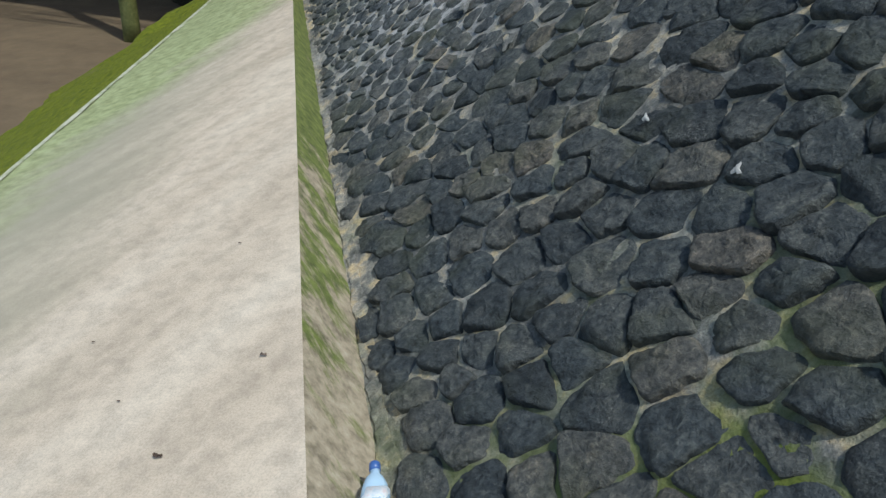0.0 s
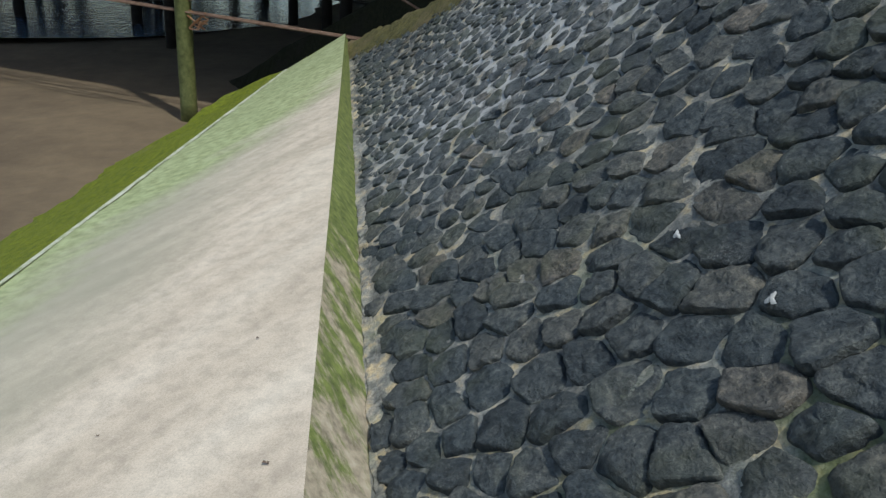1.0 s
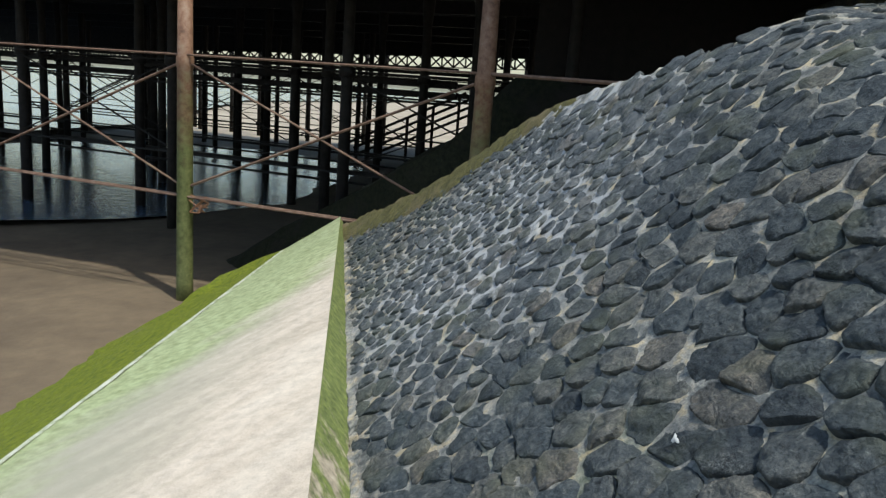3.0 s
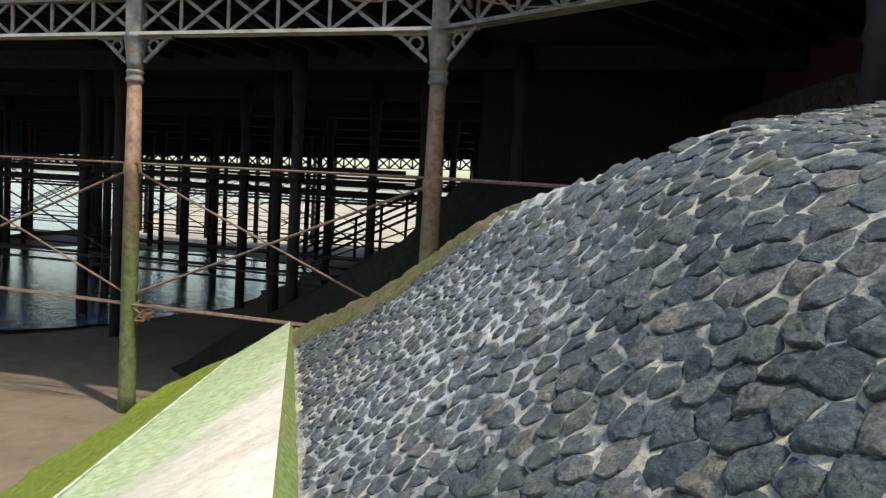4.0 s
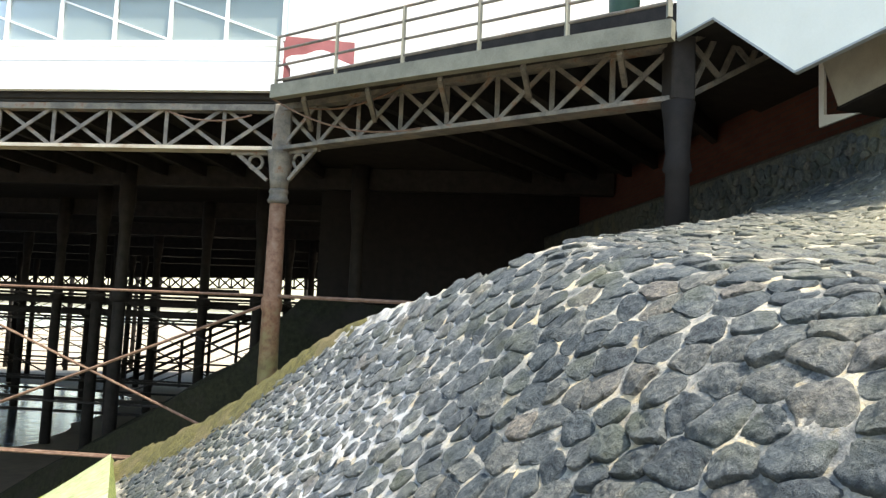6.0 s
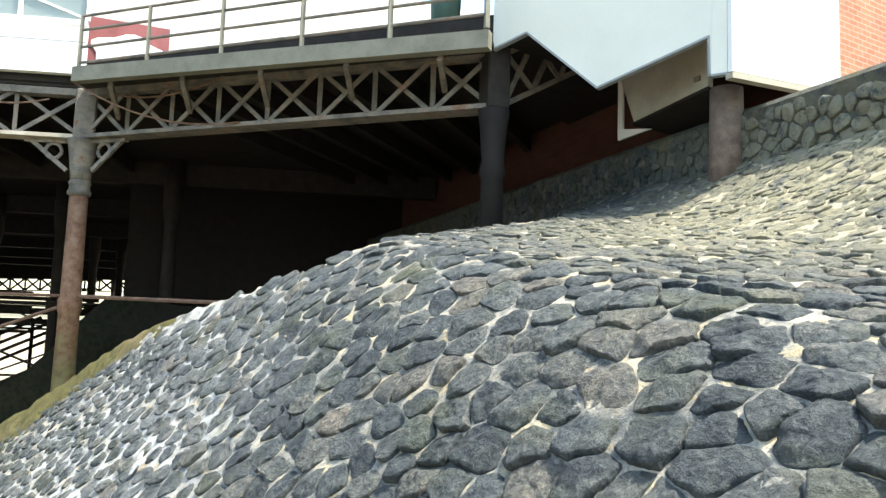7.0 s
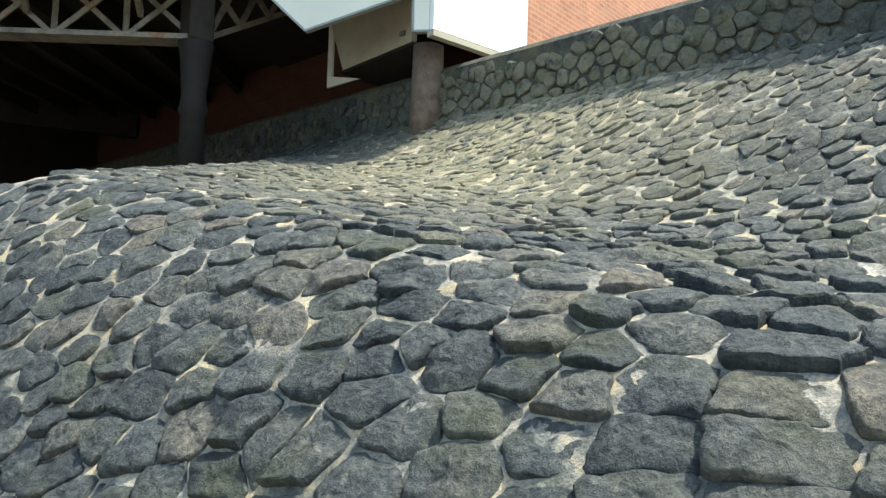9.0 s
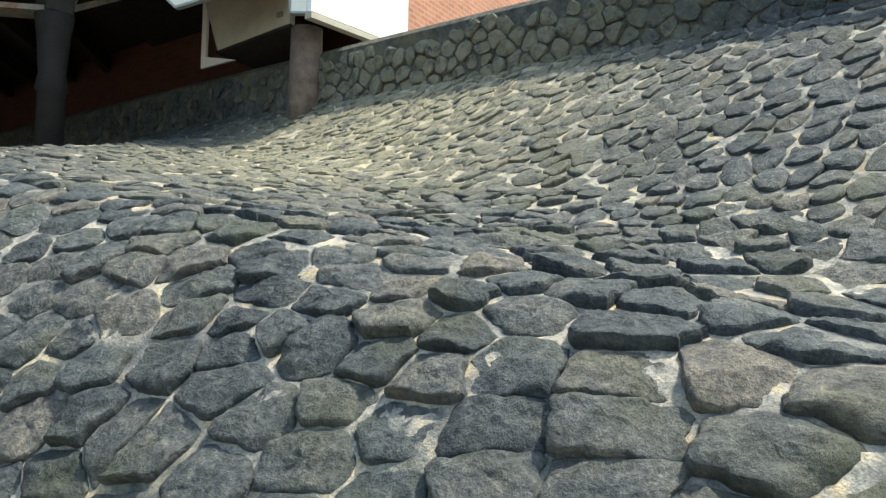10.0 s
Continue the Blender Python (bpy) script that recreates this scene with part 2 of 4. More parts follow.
def brick_material(name, a, c2, joint):
    m, nt, b, geo = base(name, 0.85)
    x, y, z = split_xyz(nt, geo.outputs["Position"])
    tc = nt.nodes.new("ShaderNodeCombineXYZ")
    nt.links.new(mth(nt, "ADD", x, y), tc.inputs[0])
    nt.links.new(z, tc.inputs[1])
    br = nt.nodes.new("ShaderNodeTexBrick")
    br.inputs["Color1"].default_value, br.inputs["Color2"].default_value, br.inputs["Mortar"].default_value = (*a, 1), (*c2, 1), (*joint, 1)
    br.inputs["Scale"].default_value, br.inputs["Mortar Size"].default_value = 1.0, 0.01
    br.inputs["Brick Width"].default_value, br.inputs["Row Height"].default_value = 0.225, 0.075
    nt.links.new(tc.outputs[0], br.inputs["Vector"])
    c = blend(nt, 0.6, br.outputs["Color"], ramp(nt, noise_tex(nt, geo.outputs["Position"], 2.2, 5), [(0.3, (0.65, 0.65, 0.65)), (0.7, (1.2, 1.15, 1.1))]), "MULTIPLY")
    nt.links.new(c, b.inputs["Base Color"])
    bump(nt, b, br.outputs["Fac"], -0.4, 0.006)
    return m


STONE, STONE_FAR, MORTAR = stone_material("basalt_stone", False), stone_material("basalt_stones", True), mortar_material()
LICHEN_STONE = stone_material("lichened_stones", True, True)
OLD_MORTAR = algae_material("lichened_mortar", (0.035, 0.037, 0.034), (0.13, 0.13, 0.11), (0.15, 0.135, 0.07), 0.55, 0.2)
SLAB, SIDE = slab_material(), side_material()
ALGAE = algae_material("green_algae", (0.06, 0.085, 0.002), (0.22, 0.25, 0.01), (0.18, 0.17, 0.06), 0.62)
MARGIN = algae_material("mossy_margin", (0.04, 0.04, 0.012), (0.15, 0.13, 0.04), (0.17, 0.13, 0.07), 0.52)
COLUMN, SAND, WATER = column_material(), sand_material(), water_material()
IRON = plain("grey_painted_iron", [(0.3, (0.06, 0.052, 0.044)), (0.46, (0.13, 0.118, 0.1)), (0.56, (0.21, 0.185, 0.15)), (0.66, (0.16, 0.075, 0.035))], 4, 0.65)
# stained cream paint, lightened for the sunlight along the seaward flanges
CHORD = plain("sunlit_cream_paint", [(0.3, (0.2, 0.1, 0.05)), (0.42, (0.36, 0.31, 0.24)), (0.7, (0.5, 0.47, 0.4))], 3, 0.6)
# near black: the deep shade under the pier is put into this colour
SHADE_BLACK = plain("shade_black", [(0.3, (0.008, 0.007, 0.007)), (0.7, (0.022, 0.018, 0.016))], 5, 0.8, spec=0.28)
# iron under the deck, with the shade there darkened into its colour
SHADED_IRON = plain("shaded_iron", [(0.3, (0.01, 0.009, 0.008)), (0.7, (0.034, 0.028, 0.024))], 5, 0.75, spec=0.28)
RUST = plain("rusty_iron", [(0.3, (0.07, 0.035, 0.02)), (0.55, (0.17, 0.1, 0.065)), (0.75, (0.26, 0.19, 0.14))], 8, 0.75)
CREAM = plain("cream_paint", [(0.3, (0.12, 0.112, 0.08)), (0.6, (0.22, 0.21, 0.155))], 3, 0.6)
WHITE = plain("white_paint", [(0.3, (0.74, 0.75, 0.74)), (0.7, (0.84, 0.85, 0.84))], 2, 0.5)
PALE = plain("pale_board", [(0.3, (0.64, 0.645, 0.575)), (0.7, (0.73, 0.735, 0.66))], 1.5, 0.6, spec=0.3)
BOARD = plain("weathered_board", [(0.3, (0.3, 0.27, 0.21)), (0.7, (0.45, 0.41, 0.32))], 3, 0.7)
# timber seen from below; its colour is blackened to carry the shade
TIMBER = plain("shaded_timber", [(0.3, (0.01, 0.008, 0.007)), (0.7, (0.03, 0.025, 0.02))], 4, 0.85, spec=0.28)
PILLAR = plain("rusty_pillar", [(0.3, (0.08, 0.055, 0.042)), (0.55, (0.17, 0.12, 0.09)), (0.75, (0.25, 0.2, 0.16))], 9, 0.8, bump_s=0.5, bump_d=0.01)
RED = plain("faded_red_paint", [(0.3, (0.2, 0.05, 0.05)), (0.7, (0.32, 0.1, 0.1))], 3, 0.6)
BRICK = brick_material("orange_brick", (0.33, 0.12, 0.06), (0.39, 0.16, 0.085), (0.34, 0.24, 0.18))
CREAM_WALL = plain("cream_render", [(0.3, (0.62, 0.58, 0.5)), (0.7, (0.74, 0.7, 0.62))], 0.8, 0.8)
GREEN = plain("dark_green_paint", [(0.3, (0.02, 0.06, 0.04)), (0.7, (0.04, 0.1, 0.07))], 8, 0.5)
# red brick, its colours lowered to include the shade it stands in
SHADED_BRICK = brick_material("shaded_red_brick", (0.09, 0.026, 0.016), (0.12, 0.04, 0.022), (0.07, 0.045, 0.035))
# pale sand, lightened for the sunshine on the bank beyond the pier
FAR_BANK = plain("sunlit_far_sand", [(0.3, (0.5, 0.42, 0.29)), (0.7, (0.62, 0.54, 0.4))], 0.3, 0.9)
# the bank's colour is darkened to hold the pier's shade
SHADED_BANK = algae_material("shaded_bank", (0.008, 0.009, 0.005), (0.028, 0.028, 0.014), (0.024, 0.02, 0.016), 0.5, 0.1)
LIP = plain("salt_whitened_concrete", [(0.35, (0.2, 0.24, 0.1)), (0.6, (0.5, 0.5, 0.4))], 7, 0.9)
SPLASH = plain("dried_lime", [(0.3, (0.22, 0.22, 0.21)), (0.6, (0.48, 0.48, 0.46))], 20, 0.9, fine=160)
ROPE = plain("weathered_rope", [(0.3, (0.16, 0.07, 0.03)), (0.7, (0.34, 0.17, 0.08))], 30, 0.9)
SLAB_GREY = plain("promenade_concrete", [(0.3, (0.24, 0.23, 0.21)), (0.7, (0.36, 0.35, 0.32))], 1.5, 0.85)
ROOF = plain("slate_grey_paint", [(0.3, (0.2, 0.22, 0.22)), (0.7, (0.3, 0.32, 0.32))], 3, 0.6)
BOTTLE, bnt, bb, _b = base("blue_plastic", 0.2)
bb.inputs["Base Color"].default_value = (0.5, 0.7, 0.88, 1)
bb.inputs["Transmission Weight"].default_value = 0.2
BLUE_CAP = plain("blue_cap_plastic", [(0.3, (0.04, 0.1, 0.3)), (0.7, (0.07, 0.16, 0.42))], 20, 0.35)
WRAP = plain("faded_label_paper", [(0.3, (0.45, 0.6, 0.72)), (0.55, (0.78, 0.8, 0.82)), (0.7, (0.7, 0.55, 0.55))], 40, 0.5)
GLASS, gnt, gb, _g = base("greenish_glass", 0.05)
gb.inputs["Base Color"].default_value = (0.32, 0.37, 0.35, 1)
gb.inputs["Transmission Weight"].default_value = 0.35


# ---- mesh helpers ----
def link(name, bm, material, smooth=False):
    me = bpy.data.meshes.new(name)
    bm.to_mesh(me)
    bm.free()
    me.materials.append(material)
    if smooth:
        me.polygons.foreach_set("use_smooth", [True] * len(me.polygons))
    return new(name, me)


def thing(name, at, label, category, group="", kind=""):
    ob = new(name)
    ob.empty_display_size = 0.2
    ob.location = at
    return tagged(ob, label, category, group, kind)


def world_of(ob):
    own = ob.matrix_parent_inverse @ Matrix.Translation(ob.location) if ob.parent else Matrix.Translation(ob.location)
    return world_of(ob.parent) @ own if ob.parent else own


def adopt(ob, parent):
    """Makes ob, whose mesh is in world places, a child of parent where it stands."""
    ob.parent = parent
    ob.matrix_parent_inverse = world_of(parent).inverted()
    return ob


def part(name, bm, material, parent, label="", smooth=False):
    """One mesh, given in world places, under a thing or a part."""
    ob = adopt(link(name, bm, material, smooth), parent)
    return tagged(ob, label)


def beam(a, b, w, h, bm=None, bevel=0.0):
    """A bar of w across and h upright from a to b."""
    bm = bm or bmesh.new()
    a, b = Vector(a), Vector(b)
    d = (b - a).normalized()
    side = d.cross(Vector((0, 0, 1)))
    side = Vector((1, 0, 0)) if side.length < 1e-4 else side.normalized()
    up = side.cross(d)
    vs = [bm.verts.new(p + side * (i * w / 2) + up * (j * h / 2)) for p in (a, b) for i, j in ((-1, -1), (1, -1), (1, 1), (-1, 1))]
    fs = [bm.faces.new([vs[i] for i in f]) for f in ((3, 2, 1, 0), (4, 5, 6, 7), (0, 1, 5, 4), (1, 2, 6, 5), (2, 3, 7, 6), (3, 0, 4, 7))]
    if bevel:
        bmesh.ops.bevel(bm, geom=list({e for f in fs for e in f.edges}), offset=bevel, segments=1, affect="EDGES")
    return bm


def box(lo, hi, bm=None, bevel=0.0):
    c = [(lo[i] + hi[i]) / 2 for i in range(3)]
    return beam((c[0], lo[1], c[2]), (c[0], hi[1], c[2]), hi[0] - lo[0], hi[2] - lo[2], bm, bevel)


def lathe(at, rings, n=20, bm=None):
    """A turned form about an upright axis: rings of (z, radius)."""
    bm = bm or bmesh.new()
    rows = [[bm.verts.new((at[0] + r * math.cos(a), at[1] + r * math.sin(a), z)) for a in [2 * math.pi * i / n for i in range(n)]] for z, r in rings]
    for p, q in zip(rows, rows[1:]):
        for i in range(n):
            bm.faces.new((p[i], p[(i + 1) % n], q[(i + 1) % n], q[i]))
    bm.faces.new(rows[0][::-1]), bm.faces.new(rows[-1])
    return bm


def tube(points, r, n=8, bm=None):
    bm = bm or bmesh.new()
    pts = [Vector(p) for p in points]
    rows = []
    for i, p in enumerate(pts):
        d = (pts[min(i + 1, len(pts) - 1)] - pts[max(i - 1, 0)]).normalized()
        s = d.cross(Vector((0.03, 0.02, 1))).normalized()
        u = s.cross(d)
        rows.append([bm.verts.new(p + r * (math.cos(a) * s + math.sin(a) * u)) for a in [2 * math.pi * k / n for k in range(n)]])
    for p, q in zip(rows, rows[1:]):
        for i in range(n):
            bm.faces.new((p[i], p[(i + 1) % n], q[(i + 1) % n], q[i]))
    bm.faces.new(rows[0][::-1]), bm.faces.new(rows[-1])
    return bm


def prism(outline, a, b, bm=None):
    """The polygon outline swept from offset a to offset b."""
    bm = bm or bmesh.new()
    p = [bm.verts.new(Vector(v) + Vector(a)) for v in outline]
    q = [bm.verts.new(Vector(v) + Vector(b)) for v in outline]
    n = len(p)
    bm.faces.new(p[::-1]), bm.faces.new(q)
    for i in range(n):
        bm.faces.new((p[i], p[(i + 1) % n], q[(i + 1) % n], q[i]))
    bmesh.ops.recalc_face_normals(bm, faces=bm.faces)
    return bm


# ---- the stone bank's form ----
def smin(a, b, k):
    h = max(k - abs(a - b), 0) / k
    return min(a, b) - h * h * k / 4


def foot_x(y):
    return 0.43 - 0.272 * (y - 2.89)


def bank_z(x, y):
    """Pitched slope up from the foot, a shelf, then the upper slope to the parapet."""
    u = x - foot_x(y)
    toe = 2.0 + 0.012 * max(y - 3, 0)
    slope = toe + 0.85 * u + 0.1 * min(u, 3) ** 2 if u > 0 else toe + 0.15 * u
    shelf = 4.43 + 0.14 * (x - 3) + 0.183 * (min(max(y, 0.4), 7.5) - 2.5)
    upper = 6.05 - 0.85 * (6.2 - x)
    return -smin(-smin(slope, shelf, 0.55), -upper, 0.5)


CREST = ((-2.2, 12.3), (-1.3, 11.2), (-0.5, 10.15), (0.15, 9.45), (0.4, 9.35), (0.75, 8.95), (1.1, 8.4), (1.4, 7.7), (1.7, 6.95), (1.95, 6.35), (2.2, 6.1), (2.5, 6.05), (2.8, 6.2), (3.25, 6.5), (3.7, 6.6), (4.2, 6.7), (5.0, 7.3), (6.3, 9.8))


def crest_y(x):
    k = [np.interp(x + o, [c[0] for c in CREST], [c[1] for c in CREST]) for o in (-0.3, -0.15, 0, 0.15, 0.3)]
    return float(sum(k) / 5)


def ground_z(x, y):
    """The bank, and beyond its crest the fall of its far side."""
    e = y - crest_y(x)
    if e <= 0:
        return bank_z(x, y)
    return max(bank_z(x, y - e) - 0.45 * e - 0.12 * e * e, -0.1)


def place(x, y, h):
    d = 0.02
    n = Vector((bank_z(x - d, y) - bank_z(x + d, y), bank_z(x, y - d) - bank_z(x, y + d), 2 * d)).normalized()
    return Vector((x, y, bank_z(x, y))) + n * h


# arc length up the bank, from the foot
REF_Y = 3.5
ARC_U, ARC_S = [0.0], [0.0]
while ARC_U[-1] < 9.0:
    u0 = ARC_U[-1]
    x0 = foot_x(REF_Y) + u0
    ARC_S.append(ARC_S[-1] + math.hypot(0.02, bank_z(x0 + 0.02, REF_Y) - bank_z(x0, REF_Y)))
    ARC_U.append(u0 + 0.02)


def arc_to_x(s, y):
    return foot_x(y) + float(np.interp(s, ARC_S, ARC_U))


def scatter(u_lo, u_hi, v_lo, v_hi, gap_at, seed, fixed=()):
    """Seeds no nearer to one another than gap_at(u, v); the fixed ones come first."""
    rnd = random.Random(seed)
    cell, grid, out = 0.2, collections.defaultdict(list), []

    def put(u, v):
        out.append((u, v))
        grid[int(u // cell), int(v // cell)].append((u, v))

    for u, v in fixed:
        put(u, v)
    for _ in range(int((u_hi - u_lo) * (v_hi - v_lo) * 420)):
        u, v = rnd.uniform(u_lo, u_hi), rnd.uniform(v_lo, v_hi)
        r = gap_at(u, v) * rnd.uniform(0.82, 1.22)
        i, j = int(u // cell), int(v // cell)
        if all((u - p) ** 2 + (v - q) ** 2 > r * r for a in (-1, 0, 1) for b in (-1, 0, 1) for p, q in grid[i + a, j + b]):
            put(u, v)
    return out


def cells(seeds, reach=0.34):
    """Irregular polygons round the seeds, like pitched rubble: (centre, corners)."""
    grid = collections.defaultdict(list)
    for p in seeds:
        grid[int(p[0] // reach), int(p[1] // reach)].append(p)
    out = []
    for cu, cv in seeds:
        i, j = int(cu // reach), int(cv // reach)
        others = [(((p - cu) ** 2 + (q - cv) ** 2), p, q) for a in (-1, 0, 1) for b in (-1, 0, 1) for p, q in grid[i + a, j + b]]
        h = 0.3
        poly = [(cu - h, cv - h), (cu + h, cv - h), (cu + h, cv + h), (cu - h, cv + h)]
        for d2, p, q in sorted(others)[1:]:
            mu, mv, nu, nv = (cu + p) / 2, (cv + q) / 2, p - cu, q - cv
            side = [(w[0] - mu) * nu + (w[1] - mv) * nv for w in poly]
            if max(side) <= 0:
                continue
            cut = []
            for k in range(len(poly)):
                a, b, sa, sb = poly[k], poly[(k + 1) % len(poly)], side[k], side[(k + 1) % len(poly)]
                if sa <= 0:
                    cut.append(a)
                if (sa < 0 < sb) or (sb < 0 < sa):
                    f = sa / (sa - sb)
                    cut.append((a[0] + f * (b[0] - a[0]), a[1] + f * (b[1] - a[1])))
            poly = cut
        out.append(((cu, cv), poly))
    return out


def cobble(centre, poly, gap, height, rnd, lean=0.1, fine=False):
    """Rings of (u, v, h) for a broken-faced stone: angular outline, sharp shoulders, its lower edge a little proud."""
    cu = sum(p[0] for p in poly) / len(poly)
    cv = sum(p[1] for p in poly) / len(poly)
    edge = []
    for k in range(len(poly)):
        a, b = poly[k], poly[(k + 1) % len(poly)]
        m = max(1, round(math.hypot(b[0] - a[0], b[1] - a[1]) / (0.024 if fine else 0.04)))
        edge += [(a[0] + (b[0] - a[0]) * i / m, a[1] + (b[1] - a[1]) * i / m) for i in range(m)]
    k = len(edge)
    for _ in range(1):
        edge = [(0.25 * edge[i - 1][0] + 0.5 * edge[i][0] + 0.25 * edge[(i + 1) % k][0], 0.25 * edge[i - 1][1] + 0.5 * edge[i][1] + 0.25 * edge[(i + 1) % k][1]) for i in range(k)]
    size = sum(math.hypot(p[0] - cu, p[1] - cv) for p in edge) / k
    shrink = max(0.66, 1.03 - gap / size)
    wob = [1 + 0.1 * noise.noise((p[0] * 15, p[1] * 15, 6.2)) + rnd.uniform(-0.05, 0.02) for p in edge]
    tu, tv = -lean + rnd.uniform(-0.1, 0.1), rnd.uniform(-0.12, 0.12)
    # flat breaks across the face
    breaks = [(rnd.uniform(0, 6.28), rnd.uniform(0.3, 0.85) * size, rnd.uniform(0.15, 0.55)) for _ in range(4)]
    rings = []
    profile = ((1.0, -1.2), (1.0, 0.55), (0.965, 0.92), (0.86, 1.0), (0.62, 1.02), (0.34, 1.01))
    if fine:
        profile = ((1.0, -1.2), (1.01, 0.2), (0.995, 0.65), (0.96, 0.93), (0.88, 1.0), (0.76, 1.01), (0.62, 1.02), (0.47, 1.02), (0.32, 1.01), (0.16, 1.01))
    for f, h in profile:
        row = []
        for (u, v), w in zip(edge, wob):
            pu, pv = (u - cu) * shrink * f * w, (v - cv) * shrink * f * w
            q = (pu * 11 + cu * 31, pv * 11 + cv * 17, 3.7)
            rough = noise.noise(q) * 0.014 + noise.noise((q[0] * 2.7, q[1] * 2.7, 9.1)) * 0.008 + rnd.uniform(-0.003, 0.003)
            if fine:
                rough += 0.004 * noise.noise((q[0] * 5, q[1] * 5, 2.3)) - 0.03 * max(0.0, noise.noise((q[0] * 0.9, q[1] * 0.9, 5.5)) - 0.3)
            for a, o, g in breaks:
                rough -= g * max(0.0, pu * math.cos(a) + pv * math.sin(a) - o)
            lift = height * h + (max(tu * pu + tv * pv + rough, -height * 0.75) if h > 0 else 0)
            row.append((cu + pu, cv + pv, lift))
        rings.append(row)
    return rings, (cu, cv, height * 1.0)


def add_cobble(bm, rings, top, where):
    rows = [[bm.verts.new(where(*p)) for p in row] for row in rings]
    tip = bm.verts.new(where(*top))
    k = len(rows[0])
    for n, (p, q) in enumerate(zip(rows, rows[1:])):
        for i in range(k):
            bm.faces.new((p[i], p[(i + 1) % k], q[(i + 1) % k], q[i])).smooth = n > 2
    for i in range(k):
        bm.faces.new((rows[-1][i], rows[-1][(i + 1) % k], tip)).smooth = True


# ---- ground, water, distance ----
def sheet(name, xs, ys, zf, material, label, category):
    bm = bmesh.new()
    rows = [[bm.verts.new((x, y, zf(x, y))) for x in xs] for y in ys]
    for p, q in zip(rows, rows[1:]):
        for i in range(len(xs) - 1):
            bm.faces.new((p[i], p[i + 1], q[i + 1], q[i]))
    return tagged(link(name, bm, material, True), label, category, kind="structure")


def beach_z(x, y):
    near = max(0.0, 1 - abs(y - 10) / 40)
    return 0.05 + 0.035 * max(min(x + 6, 12), -14) + 0.05 * near * noise.noise((x * 0.5, y * 0.5, 0)) - (0.2 if x < -60 else 0)


GX = [-3000, -800, -300, -120, -70, -50] + [-40 + 1.0 * i for i in range(60)] + [25, 40, 80, 300, 3000]
GY = [-3000, -300, -60, -20] + [-10 + 1.0 * i for i in range(75)] + [70, 90, 130, 220, 500, 3000]
sheet("ground", GX, GY, beach_z, SAND, "damp brown beach sand with faint ripples", "beach")
pool = bmesh.new()
ring = []
for i in range(48):
    a = 2 * math.pi * i / 48
    r = 1 + 0.25 * noise.noise((math.cos(a) * 1.7, math.sin(a) * 1.7, 5))
    ring.append(pool.verts.new((-17.5 + 11 * r * math.cos(a), 31.5 + 13.5 * r * math.sin(a), -0.02)))
pool.faces.new(ring)
tagged(link("water_pool", pool, WATER), "shallow rippled sea water lying under the pier", "water", kind="structure")
sea = bmesh.new()
sea.faces.new([sea.verts.new(p) for p in ((-3000, -3000, -0.12), (-34, -3000, -0.12), (-32, 60, -0.12), (-55, 140, -0.12), (-48, 210, -0.12), (-20, 420, -0.12), (0, 3000, -0.12), (-3000, 3000, -0.12))])
tagged(link("water_sea", sea, WATER), "pale blue sea beyond the beach", "water", kind="structure")
def slope_sheet(name, y0, y1, x1, material, label, category):
    """A bank that falls towards the sea, its near edge drawn back as it gets lower."""
    bm = bmesh.new()
    rows = []
    for j in range(41):
        row = []
        for i in range(25):
            x = -6.3 + (x1 + 6.3) * i / 24
            ya = y0 + max(0.0, -1.0 - x) * 0.75
            y = ya + (y1 - ya) * (j / 40) ** 1.5
            z = min(2.22 + 0.62 * (x + 2.75) + 0.5 * max(0.0, x + 0.6), 4.6) + 0.12 * noise.noise((x * 0.8, y * 0.8, 3)) * (1 if y < 60 else 4)
            row.append(bm.verts.new((x, y, z)))
        if j == 0:
            rows.append([bm.verts.new((v.co.x, v.co.y - 0.6, -0.3)) for v in row])
        rows.append(row)
    for p, q in zip(rows, rows[1:]):
        for i in range(24):
            bm.faces.new((p[i], p[i + 1], q[i + 1], q[i]))
    return tagged(link(name, bm, material, True), label, category, kind="structure")


slope_sheet("bank_under_pier", 13.4, 54, 2.6, SHADED_BANK, "bank under the pier, its shade put into a near-black colour", "bank")
# added wall: closes the view with the pier's shade as its colour
tagged(link("wall_under_pier", box((0.55, 19, -0.2), (9, 19.6, 7.84)), SHADE_BLACK), "near-black wall added to give the darkness under the pier", "wall", kind="structure")
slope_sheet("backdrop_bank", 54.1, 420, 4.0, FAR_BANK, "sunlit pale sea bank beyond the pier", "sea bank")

# ---- concrete apron ----
RIDGE_Z, WHITE_Z = 2.27, 1.66


def ridge_x(y):
    return 0.2 - 0.248 * (y - 2.62)


def white_x(y):
    return -2.55 - 0.068 * (y - 4.66)


apron = thing("concrete_apron", (-2, 6, 0), "pale sloping concrete apron edged with green algae", "sea defence", kind="structure")
YS = [-6 + 0.5 * i for i in range(37)] + [12.2]
bm = bmesh.new()
rows = []
for y in YS:
    rx, wx = ridge_x(y), white_x(y)
    rows.append([bm.verts.new((wx + (rx - wx) * f, y, WHITE_Z + (RIDGE_Z - WHITE_Z) * f + 0.012 * noise.noise((f * 4, y, 0)))) for f in (0, 0.2, 0.4, 0.6, 0.8, 0.97, 1.0)])
for p, q in zip(rows, rows[1:]):
    for i in range(6):
        bm.faces.new((p[i], p[i + 1], q[i + 1], q[i]))
part("slab", bm, SLAB, apron)
bm = bmesh.new()
rows = []
